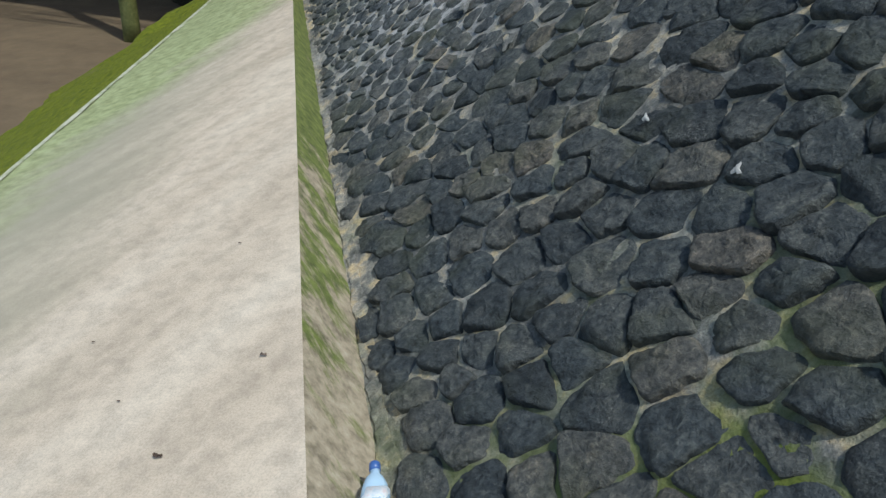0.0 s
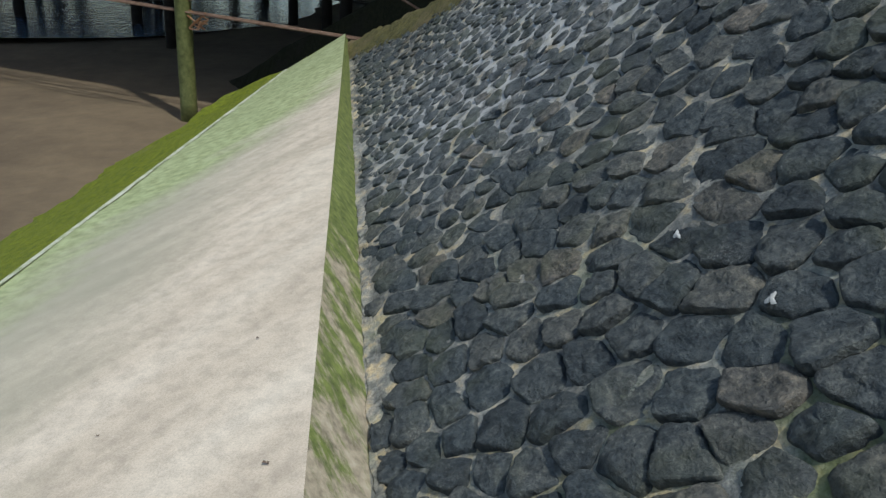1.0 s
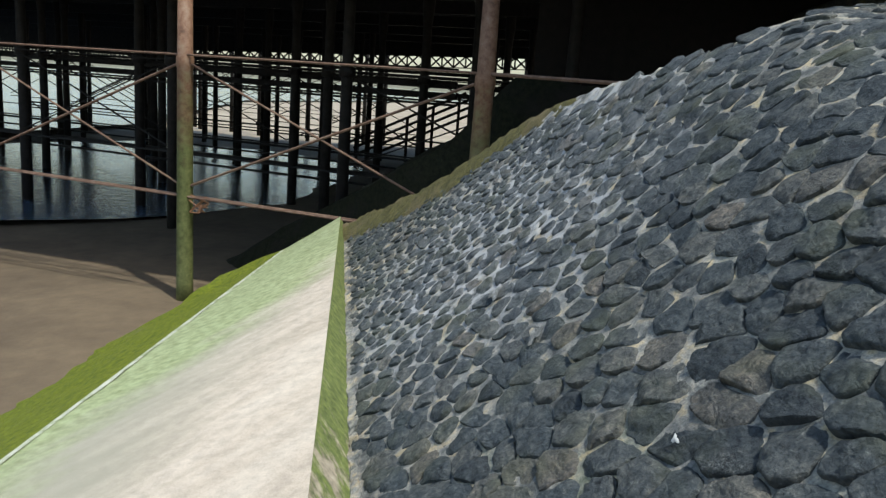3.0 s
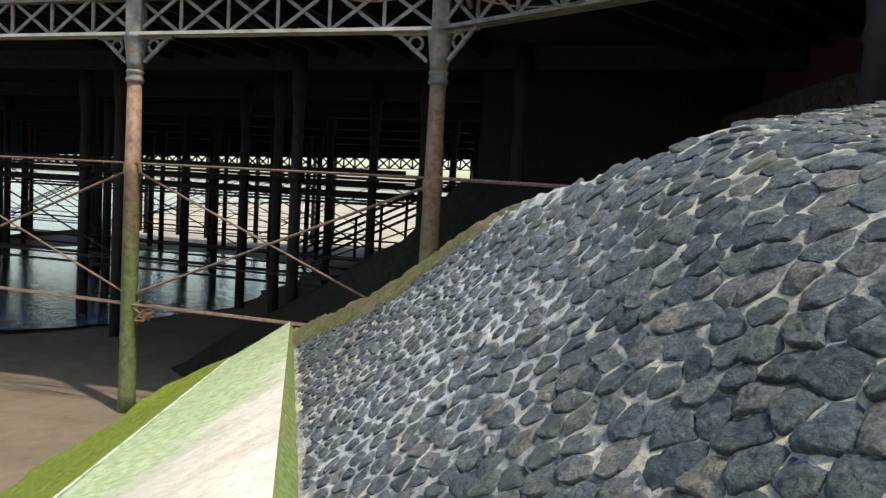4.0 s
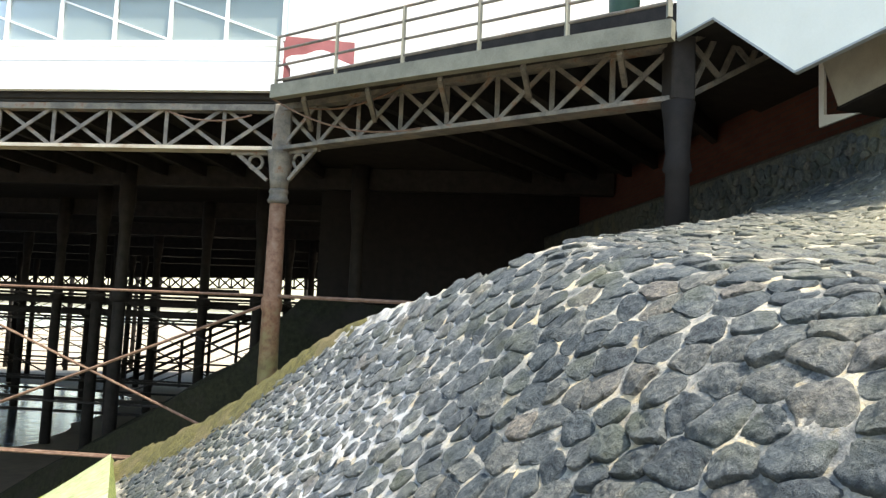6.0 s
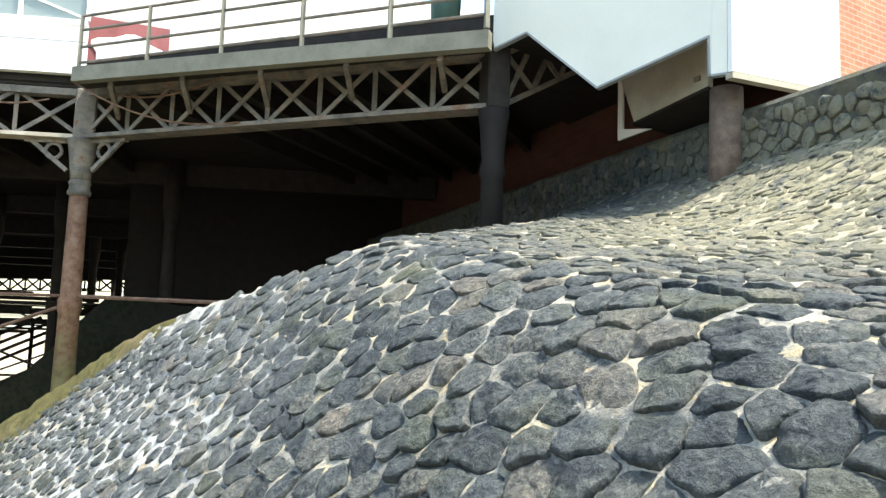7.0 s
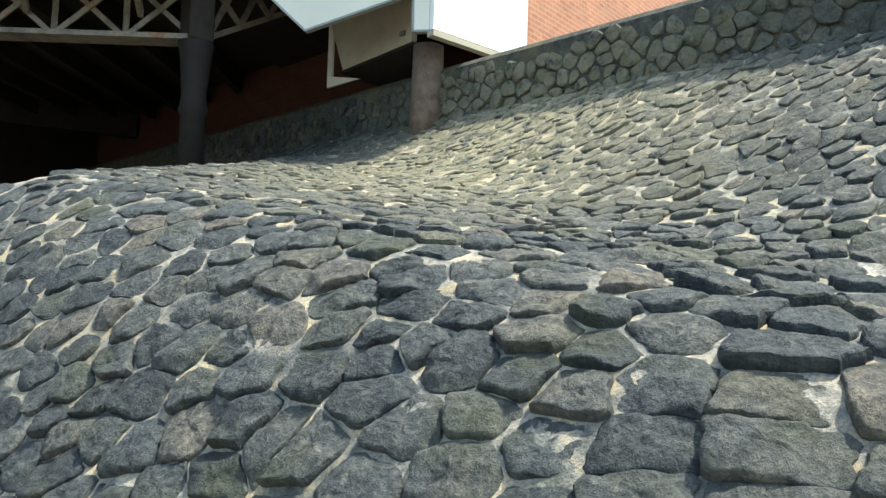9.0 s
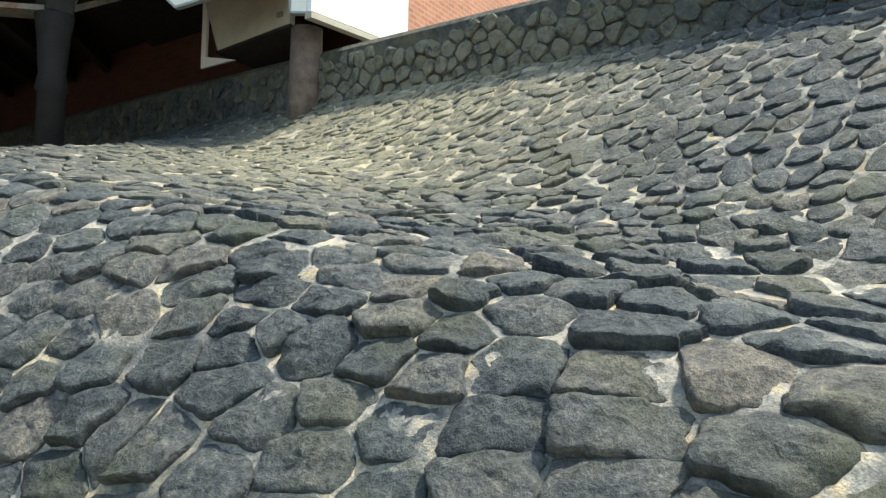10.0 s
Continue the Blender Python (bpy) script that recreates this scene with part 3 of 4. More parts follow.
for y in [-6 + 0.2 * i for i in range(91)]:
    wx = white_x(y)
    w = 0.03 + 0.02 * noise.noise((y * 2.3, 0, 4))
    rows.append([bm.verts.new((wx + o, y, WHITE_Z + h)) for o, h in ((-0.05, -0.07), (-0.02, 0.006), (w, 0.018))])
for p, q in zip(rows, rows[1:]):
    for i in range(2):
        bm.faces.new((p[i], p[i + 1], q[i + 1], q[i]))
part("lip", bm, LIP, apron, "salt-whitened edge of the concrete")
bm = bmesh.new()
rows = []
for y in YS:
    rx = ridge_x(y)
    gx = foot_x(y) + 0.02
    toe = 1.95 + 0.012 * max(y - 3, 0)
    rows.append([bm.verts.new((rx + (gx - rx) * f + 0.02 * noise.noise((y * 2, f * 3, 2)) * (0.1 < f < 0.9), y, RIDGE_Z - 0.004 + (toe - RIDGE_Z) * f)) for f in (0, 0.12, 0.4, 0.7, 1.0)])
for p, q in zip(rows, rows[1:]):
    for i in range(4):
        bm.faces.new((p[i], p[i + 1], q[i + 1], q[i]))
part("inner_face", bm, SIDE, apron, "weathered concrete face streaked with algae")
bm = bmesh.new()
rows = []
KS = (0, 0.03, 0.1, 0.2, 0.32, 0.45, 0.58, 0.7, 0.8, 0.88, 0.95, 1.0)
for y in [-6 + 0.15 * i for i in range(130)]:
    wx = white_x(y)
    cut = 1.0 - 0.75 * max(0.0, (y - 11.2) / 2.2)
    row = []
    for k in KS:
        k2 = k * cut
        jag = (0.35 * noise.noise((y * 0.9, 2, 8)) + 0.15 * noise.noise((y * 4, 5, 8))) * k * k
        row.append(bm.verts.new((wx + 0.002 - 2.7 * k2 + jag, y, WHITE_Z - 0.02 - 1.6 * k2 - 0.05 * (k > 0) + 0.07 * noise.noise((y * 1.6, k * 6, 1)) * min(1, k * 4))))
    rows.append(row)
for p, q in zip(rows, rows[1:]):
    for i in range(len(KS) - 1):
        bm.faces.new((p[i + 1], p[i], q[i], q[i + 1]))
part("algae_slope", bm, ALGAE, apron, "outer slope coated in bright green algae", True)
bm = bmesh.new()
ends = [(white_x(12.2), 12.2, WHITE_Z), (ridge_x(12.2), 12.2, RIDGE_Z), (foot_x(12.2), 12.2, 1.95), (foot_x(12.2), 12.2, -0.1), (white_x(12.2), 12.2, -0.1)]
bm.faces.new([bm.verts.new(q) for q in ends])
part("end_face", bm, ALGAE, apron)

# ---- stone bank ----
bank = thing("stone_bank", (3, 4, 2), "sea bank pitched with dark rounded stones in pale mortar", "stone bank", kind="structure")
bm = bmesh.new()
grid = []
SS = [-0.6 + 0.065 * i for i in range(158)]
for j in range(256):
    row = []
    for s in SS:
        y = -6 + 0.075 * j
        x = arc_to_x(s, y) if s >= 0 else foot_x(y) + s * 0.3
        x = min(x, 6.3)
        row.append(bm.verts.new((x, y, ground_z(x, y) + 0.006 + 0.013 * noise.noise((x * 3.5, y * 3.5, 1)) + 0.018 * noise.noise((x * 11, y * 11, 5)))))
    grid.append(row)
for p, q in zip(grid, grid[1:]):
    for i in range(len(SS) - 1):
        bm.faces.new((p[i], p[i + 1], q[i + 1], q[i])).smooth = True
bmesh.ops.remove_doubles(bm, verts=bm.verts, dist=0.001)
part("mortar_bed", bm, MORTAR, bank, "pale mortar with moss in its joints")

# crumbling mortar fillet in the gutter at the bank's foot
bm = bmesh.new()
rows = []
for i in range(600):
    y = -6 + 0.03 * i
    fx, z = foot_x(y), 1.985 + 0.012 * max(y - 3, 0)
    w = 0.055 + 0.05 * noise.noise((y * 6, 3, 1)) + 0.03 * noise.noise((y * 19, 7, 2))
    rows.append([bm.verts.new((fx + o * w, y, z + up + 0.85 * max(o * w, 0) + 0.02 * noise.noise((y * 23, o * 4, 6)))) for o, up in ((-0.8, -0.06), (-0.5, 0.03), (0.0, 0.045), (0.5, 0.04), (1.0, -0.03))])
for p, q in zip(rows, rows[1:]):
    for i in range(4):
        bm.faces.new((p[i], p[i + 1], q[i + 1], q[i]))
part("gutter_fillet", bm, MORTAR, bank, "pale crumbling mortar fillet")

# mossy margin along the crest, at the pier's foot
bm = bmesh.new()
rows = []
for i in range(150):
    x = -2.1 + 0.026 * i
    yc = crest_y(x)
    w = 1.15 - 0.0048 * i
    row = []
    for o, up in ((-0.72, -0.03), (-0.62, 0.03), (-0.5, 0.05), (-0.35, 0.07), (-0.2, 0.08), (-0.05, 0.08), (0.1, 0.07), (0.25, 0.03), (0.45, -0.03)):
        fade = 1 - (i / 149) ** 5
        up = up * fade - 0.12 * (1 - fade)
        lump = 0.05 * noise.noise((x * 5, o * 6, 2)) + 0.03 * noise.noise((x * 14, o * 15, 7))
        yy = yc + (o + 0.12 * noise.noise((x * 2.5, 1, 4))) * w
        row.append(bm.verts.new(Vector((x, yy, ground_z(x, yy) + up + lump))))
    rows.append(row)
for p, q in zip(rows, rows[1:]):
    for k in range(8):
        bm.faces.new((p[k + 1], p[k], q[k], q[k + 1])).smooth = True
part("mossy_margin", bm, MARGIN, bank, "brown mossy strip along the edge of the stones")

# ---- litter in the gutter ----
bottle = thing("plastic_bottle", (0.57, 2.12, 2.12), "crumpled blue plastic drinks bottle lying in the gutter", "bottle")
turn = Matrix.Translation((0.565, 2.08, 2.17)) @ Euler((radians(-84), 0, radians(10))).to_matrix().to_4x4() @ Matrix.Scale(1.3, 4)


def turned(rings, n, squash, material, name, label=""):
    bm = lathe((0, 0), rings, n)
    for v in bm.verts:
        v.co.x *= 1 + squash * noise.noise(v.co * 22)
        v.co.y *= 1 - squash * noise.noise(v.co * 19 + Vector((3, 1, 2)))
        v.co.z -= 0.1
    bmesh.ops.transform(bm, matrix=turn, verts=bm.verts)
    return part(name, bm, material, bottle, label, True)


turned([(0.0, 0.02), (0.004, 0.031), (0.03, 0.034), (0.06, 0.031), (0.09, 0.034), (0.12, 0.033), (0.15, 0.034), (0.175, 0.026), (0.19, 0.014), (0.205, 0.013)], 18, 0.5, BOTTLE, "body")
turned([(0.07, 0.0345), (0.1, 0.0355), (0.135, 0.0355)], 18, 0.4, WRAP, "wrapper", "faded paper wrapper")
turned([(0.2, 0.0155), (0.222, 0.0155), (0.225, 0.013)], 16, 0.0, BLUE_CAP, "cap", "dark blue screw cap")


def splash(x, y, r, seed):
    """A dried white dab of lime on the stones."""
    rs = random.Random(seed)
    bm = bmesh.new()
    n = 18
    rim = []
    for i in range(n):
        a = 2 * math.pi * i / n
        k = r * (0.7 + 0.3 * math.sin(3 * a + seed)) * rs.uniform(0.6, 1.2)
        rim.append(bm.verts.new(place(x + 0.5 * k * math.cos(a), y + k * math.sin(a), 0.05)))
    tip = bm.verts.new(place(x, y, 0.062))
    for i in range(n):
        bm.faces.new((rim[i], rim[(i + 1) % n], tip)).smooth = True
    ob = tagged(link("lime_splash", bm, SPLASH if r < 0.08 else MORTAR), "dried white lime splash on the dark stones", "splash", "lime splashes")


for sx, sy, sr in ((1.69, 2.71, 0.036), (1.49, 3.27, 0.032), (0.69, 5.64, 0.12), (0.96, 4.72, 0.1), (0.92, 6.05, 0.12)):
    splash(sx, sy, sr, round(sx * 100))


def scrap(x, y, r, seed):
    """A curled scrap of dead leaf on the apron."""
    rs = random.Random(seed)
    f = (x - white_x(y)) / (ridge_x(y) - white_x(y))
    z = WHITE_Z + (RIDGE_Z - WHITE_Z) * f + 0.012
    bm = bmesh.new()
    rows = [[bm.verts.new((x + r * (i - 2) * 0.5 * rs.uniform(0.7, 1.3), y + r * (j - 1) * 0.6 * rs.uniform(0.6, 1.3), z + r * 0.5 * abs(i - 2) * rs.uniform(0.1, 0.5))) for j in range(3)] for i in range(5)]
    for a, c in zip(rows, rows[1:]):
        for k in range(2):
            bm.faces.new((a[k], a[k + 1], c[k + 1], c[k]))
    bmesh.ops.solidify(bm, geom=bm.faces[:], thickness=0.003)
    tagged(link("leaf_scrap", bm, PILLAR), "small dark scrap of dead leaf on the concrete", "leaf", "scraps on the apron")


for n, (sx, sy, sr) in enumerate(((0.02, 2.7, 0.013), (-0.22, 2.2, 0.015), (-0.5, 2.5, 0.007), (-0.35, 3.6, 0.009), (-0.8, 2.9, 0.007))):
    scrap(sx, sy, sr, n + 40)

# ---- pier ----
FLANGE, EDGE, TOP = 6.9, 7.64, 7.85
COL1, COL2, COL3 = Vector((-5.63, 13.92, 0)), Vector((-0.06, 12.4, 0)), Vector((4.5, 8.2, 0))
ROW = (COL1 - COL2)
BACK = Vector((ROW.y, -ROW.x, 0)).normalized() * -1
if BACK.y < 0:
    BACK = -BACK


def front_column(at, foot, brackets):
    """A cast-iron pier column with a collar, a capital and pierced brackets."""
    ob = thing("pier_column", (at.x, at.y, foot), "rusty cast-iron pier column, green with weed below", "column", "front columns of the pier")
    part("shaft", lathe(at, [(foot, 0.165), (foot + 0.4, 0.155), (4.4, 0.14), (4.45, 0.16), (4.6, 0.16), (4.65, 0.138), (6.1, 0.125)], 24), COLUMN, ob, smooth=True)
    part("collar", lathe(at, [(6.08, 0.125), (6.1, 0.155), (6.14, 0.165), (6.18, 0.142), (6.24, 0.138), (6.27, 0.16), (6.31, 0.135)], 24), IRON, ob, smooth=True)
    cap = part("capital", lathe(at, [(6.3, 0.135), (6.45, 0.15), (6.7, 0.18), (6.86, 0.205), (6.9, 0.23)], 20), IRON, ob, smooth=True)
    part("post", box((at.x - 0.14, at.y - 0.14, 6.9), (at.x + 0.14, at.y + 0.14, EDGE), bevel=0.02), IRON, ob)
    for d in brackets:
        d = d.normalized()
        bm = bmesh.new()
        a = at + d * 0.2
        beam(a + Vector((0, 0, 6.45)), a + d * 0.5 + Vector((0, 0, 6.86)), 0.05, 0.06, bm)
        beam(a + Vector((0, 0, 6.87)), a + d * 0.6 + Vector((0, 0, 6.87)), 0.08, 0.05, bm)
        c = a + d * 0.2 + Vector((0, 0, 6.73))
        tube([c + d * (0.11 * math.cos(t)) + Vector((0, 0, 0.11 * math.sin(t))) for t in [2 * math.pi * k / 16 for k in range(17)]], 0.028, 6, bm)
        part("bracket", bm, IRON, cap, "pierced iron bracket with a ring")
    return ob


front_column(COL1, 0.0, (COL2 - COL1, COL1 - COL2))
front_column(COL2, 2.6, (COL1 - COL2, COL3 - COL2))
# the corner column's shade is in its near-black colour
corner = thing("pier_column", (COL3.x, COL3.y, 4.2), "plain iron column at the pier's corner, blackened for shade", "column", "front columns of the pier")
part("shaft", lathe(COL3, [(4.2, 0.15), (6.1, 0.13), (6.14, 0.16), (6.3, 0.13), (6.7, 0.16), (6.9, 0.19)], 18), SHADE_BLACK, corner, smooth=True)
part("post", box((COL3.x - 0.14, COL3.y - 0.14, 6.9), (COL3.x + 0.14, COL3.y + 0.14, EDGE), bevel=0.02), SHADED_IRON, corner)
front_column(COL1 + ROW, -0.3, (COL2 - COL1, COL1 - COL2))


def girder(a, b, panels, material=None, z0=FLANGE, z1=EDGE, heavy=1.0, flange=None):
    """A lattice girder: two chords, posts and crossed diagonals."""
    material = material or IRON
    ob = thing("lattice_girder", ((a.x + b.x) / 2, (a.y + b.y) / 2, z0), "grey riveted iron lattice girder under the pier deck", "girder", "pier girders")
    lo, hi = Vector((0, 0, z0 + 0.03)), Vector((0, 0, z1 - 0.05))
    part("bottom_chord", beam(a + lo, b + lo, 0.3, 0.055), flange or material, ob, "cream flange, painted paler for the sun on it" if flange else "")
    part("top_chord", beam(a + hi, b + hi, 0.2, 0.1), material, ob)
    d = (b - a).normalized()
    n = Vector((d.y, -d.x, 0)) * 0.03
    for i in range(panels):
        p, q = a + (b - a) * (i / panels), a + (b - a) * ((i + 1) / panels)
        if i:
            part("post", beam(p + lo, p + hi, 0.055 * heavy, 0.045), material, ob)
        part("diagonal", beam(p + lo + n, q + hi + n, 0.025, 0.058 * heavy), material, ob)
        part("diagonal", beam(q + lo - n, p + hi - n, 0.025, 0.058 * heavy), material, ob)
    return ob


girder(COL1, COL2, 6, flange=CHORD)
girder(COL2, COL3, 8)
girder(COL1 + ROW, COL1, 6, flange=CHORD)


def brace_bay(a, b, ja, jb, lo=2.08, hi=4.65, material=None):
    """Tie rods and crossed rods between two columns."""
    material = material or RUST
    ob = thing("tie_rods", ((a.x + b.x) / 2, (a.y + b.y) / 2, lo), "thin rusty tie rods crossing between pier columns", "tie rods", "pier bracing")
    for z in (hi, lo):
        za, zb = z, z
        for o in (-0.07, 0.07):
            part("tie", tube([(a.x, a.y + o, za), (b.x, b.y + o, zb)], 0.021, 6), material, ob)
    if ja:
        part("cross_rod", tube([(a.x, a.y, hi - 0.1), (b.x, b.y, lo + 0.15)], 0.02, 6), material, ob)
        part("cross_rod", tube([(b.x, b.y, hi - 0.1), (a.x, a.y, lo + 0.15)], 0.025, 6), material, ob)
    return ob


brace_bay(COL1, COL2, True, True)
brace_bay(COL1 + ROW, COL1, True, True)
tie = thing("tie_rods", (1.5, 11, 4.65), "thin rusty tie rods crossing between pier columns", "tie rods", "pier bracing")
part("tie", tube([COL2 + Vector((0, 0, 4.65)), Vector((1.9, 10.6, 4.6))], 0.03, 6), RUST, tie)

# rows behind the front, in the dark under the deck
DEEP = 7


def in_aisle(p, slack=0.0):
    """An aisle between the columns is open towards the far bank."""
    return p.y > 27 and -0.19 - slack < (p.x - 0.8) / (p.y - 0.5) < -0.085 + slack


STEP = 5.9
inner = thing("inner_column", (0, 0, 0), "weedy iron column under the pier, coloured dark for shade", "column", "inner columns of the pier")
part("shaft", lathe((0, 0, 0), [(-0.5, 0.17), (4.5, 0.15), (6.3, 0.14), (6.85, 0.2), (7.84, 0.2)], 12), SHADED_IRON, inner, smooth=True)
part("collar", lathe((0, 0, 0), [(4.5, 0.17), (4.52, 0.22), (4.75, 0.22), (4.77, 0.17)], 12), SHADED_IRON, inner, smooth=True)
first = True
for r in range(1, DEEP + 1):
    for k in range(-1, 9):
        p = COL2 + ROW * k + BACK * (STEP * r) + Vector((random.uniform(-0.5, 0.5), random.uniform(-0.7, 0.7), 0))
        m = Matrix.Translation((p.x, p.y, 0))
        if in_aisle(p):
            continue
        if first:
            inner.location, first = (p.x, p.y, 0), False
        else:
            copy_thing(inner, m)
    for k in range(0, 8):
        q = COL2 + ROW * (k + 0.5) + BACK * (STEP * (r + 0.4)) + Vector((random.uniform(-0.9, 0.9), random.uniform(-0.7, 0.7), 0))
        if r % 2 and not in_aisle(q):
            copy_thing(inner, Matrix.Translation((q.x, q.y, 0)))
    for k in range(0, 7):
        if in_aisle(COL2 + ROW * (k + 0.5) + BACK * (STEP * r), 0.03):
            continue
        brace_bay(COL2 + ROW * k + BACK * (STEP * r), COL2 + ROW * (k + 1) + BACK * (STEP * r), r % 2 == 0 or k % 2 == 0, True, material=SHADED_IRON)
    a, b = COL2 + BACK * (STEP * r) - ROW, COL2 + ROW * 10 + BACK * (STEP * r)
    if r < DEEP:
        for z, h in ((5.0, 0.14), (4.55, 0.2), (4.15, 0.16), (3.9, 0.08), (1.35, 0.1), (0.95, 0.08)) if r in (2, 3, 5) else ():
            tagged(link("landing_beam", beam(COL2 + BACK * (STEP * r) + ROW * 0.9 + Vector((0, 0.3, z)), COL2 + ROW * 8 + BACK * (STEP * r) + Vector((0, 0.3, z)), 0.12, h), SHADED_IRON), "dark horizontal beam between inner pier columns", "beam", "landing beams")
        bm = beam(a + Vector((0, 0, 7.58)), b + Vector((0, 0, 7.58)), 0.25, 0.5)
        tagged(link("deck_beam", bm, SHADED_IRON), "deep dark iron beam under the pier deck", "beam", "deck beams")

# the far edge of the pier: a light lattice parapet below a deep beam
FAR_A, FAR_B = Vector((0.4, 53, 0)), Vector((-59.6, 66.5, -1.8))
for k in range(7):
    girder(FAR_A + (FAR_B - FAR_A) * (k / 7), FAR_A + (FAR_B - FAR_A) * ((k + 1) / 7), 10, SHADED_IRON, 6.1, 6.95, 2.0)
tagged(link("deck_beam", beam(FAR_A + Vector((0, 0, 7.9)), FAR_B + Vector((0, 0, 7.9)), 0.3, 1.9), SHADED_IRON), "deep dark iron beam under the pier deck", "beam", "deck beams")

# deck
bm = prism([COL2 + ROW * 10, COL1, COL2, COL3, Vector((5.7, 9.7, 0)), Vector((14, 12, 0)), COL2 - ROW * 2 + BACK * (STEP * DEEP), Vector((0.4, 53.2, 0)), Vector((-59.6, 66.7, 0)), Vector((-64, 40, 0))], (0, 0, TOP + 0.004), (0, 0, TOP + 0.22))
tagged(link("pier_deck", bm, TIMBER), "timber pier deck seen from below, coloured dark for shade", "pier deck", kind="structure")
OUT_A = Vector((ROW.y, -ROW.x, 0)).normalized()
if OUT_A.y > 0:
    OUT_A = -OUT_A
bm = beam(COL2 + OUT_A * 0.2 + Vector((0, 0, 8.04)), COL2 + ROW * 6 + OUT_A * 0.2 + Vector((0, 0, 8.04)), 0.12, 0.46)
tagged(link("fascia", bm, WHITE), "white painted fascia board along the pier deck", "fascia", kind="structure")
OUT_B = Vector(((COL3 - COL2).y, -(COL3 - COL2).x, 0)).normalized()
ALONG_B = (COL3 - COL2).normalized()
EA, EB = COL2 + OUT_B * 0.7 + ALONG_B * 0.5 + Vector((0, 0, 7.6)), COL3 + OUT_B * 0.7 + ALONG_B * 0.15 + Vector((0, 0, 7.47))
bm = beam(EA, EB, 0.14, 0.2)
tagged(link("fascia_cream", bm, CREAM), "cream painted edge board below the railing", "fascia", kind="structure")

up = Vector((0, 0, 0.07))
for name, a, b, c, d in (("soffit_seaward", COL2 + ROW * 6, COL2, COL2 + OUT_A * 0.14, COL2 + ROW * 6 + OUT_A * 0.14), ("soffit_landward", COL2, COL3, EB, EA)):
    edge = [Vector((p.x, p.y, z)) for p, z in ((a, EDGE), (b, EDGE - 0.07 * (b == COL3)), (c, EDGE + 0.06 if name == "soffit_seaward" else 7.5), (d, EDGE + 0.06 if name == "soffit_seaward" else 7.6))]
    tagged(link(name, prism(edge, up * 0.06, up), TIMBER), "timber soffit under the deck's edge, coloured dark for shade", "soffit", kind="structure")
    tagged(link("edge_beam", beam(a + Vector((0, 0, 7.75)) + (d - a) * 0.02, b + Vector((0, 0, 7.75)) + (c - b) * 0.02, 0.2, 0.19), SHADED_IRON), "dark iron beam above the lattice girder", "beam", "edge beams")
for i in range(5):
    f = 0.1 + 0.2 * i
    p, q = COL2 + (COL3 - COL2) * f, EA + (EB - EA) * f
    tagged(link("deck_bracket", beam(p + Vector((0, 0, 7.2)), q - (q - Vector((p.x, p.y, q.z))) * 0.12 - Vector((0, 0, 0.12)), 0.06, 0.08), IRON), "grey iron strut under the deck's edge", "bracket", "deck struts")

# railing
rail = thing("railing", ((COL2.x + COL3.x) / 2, (COL2.y + COL3.y) / 2, 8.1), "thin metal deck railing with three rails", "railing")
A, B = COL2 + OUT_B * 0.68 + ALONG_B * 0.52, COL3 + OUT_B * 0.68 + ALONG_B * 0.1
for i in range(6):
    p = A + (B - A) * (i / 5)
    part("post", beam(p + Vector((0, 0, 7.62)), p + Vector((0, 0, 8.44)), 0.05, 0.05), CREAM, rail)
for z in (7.78, 8.0, 8.24, 8.44):
    part("rail", tube([A + Vector((0, 0, z)), B + Vector((0, 0, z))], 0.02, 8), IRON, rail)

# slanting beams of an old landing stage, deep under the pier
stage = thing("landing_stage", (-6, 45, 0.2), "dark slanting timbers of an old landing stage", "landing stage")
for k in range(4):
    o = Vector((0.25 * k, 0.5 * k, -0.32 * k))
    part("slanting_beam", beam(Vector((-10.5, 45, 0.9)) + o, Vector((-3.6, 45, 4.3)) + o, 0.14, 0.16), SHADED_IRON, stage)
for k in range(5):
    x = -10 + 1.5 * k
    part("prop", beam((x, 45.2, -0.3), (x, 45.2, 0.9 + 0.49 * (x + 10.5)), 0.16, 0.16), SHADED_IRON, stage)

# frayed rope caught on the lower tie
rope = thing("rope_tangle", (COL1.x + 0.3, COL1.y, 2.1), "frayed orange-brown rope tangled on the tie rod", "rope")
rr = random.Random(9)
for k in range(5):
    pts = [Vector((COL1.x + rr.uniform(0.1, 0.6), COL1.y - 0.12 + rr.uniform(-0.08, 0.08), 2.08 + rr.uniform(-0.3, 0.08))) for _ in range(4)]
    part("strand", tube(pts, 0.013, 5), ROPE, rope)

# ---- parapet, kiosk, buildings at the top of the bank ----
bm = box((6.2, -6, 5.5), (6.65, 22, 6.62), bevel=0.06)
parapet = tagged(link("wall_parapet", bm, OLD_MORTAR), "low rubble-stone parapet with lichen", "wall", kind="structure")
pil = thing("pillar", (6.15, 6.25, 5.9), "rough rusty round pillar under the kiosk", "pillar")
part("shaft", lathe((6.15, 6.25), [(5.7, 0.18), (6.3, 0.168), (6.85, 0.16)], 18), PILLAR, pil, smooth=True)
kiosk = thing("kiosk", (6.3, 7, 6.8), "pale boarded kiosk wall with a zigzag lower edge", "kiosk")
zig = [(4.38, 8.02, 7.57), (4.62, 7.66, 7.685), (5.08, 6.95, 6.915), (5.71, 5.99, 7.245), (5.71, 5.98, 6.85), (5.8, 5.86, 6.85), (5.8, 5.86, 10.5), (4.38, 8.02, 10.5)]
panel = part("side_panel", prism(zig, (0, 0, 0), (0.042, 0.027, 0)), PALE, kiosk)
edge = bmesh.new()
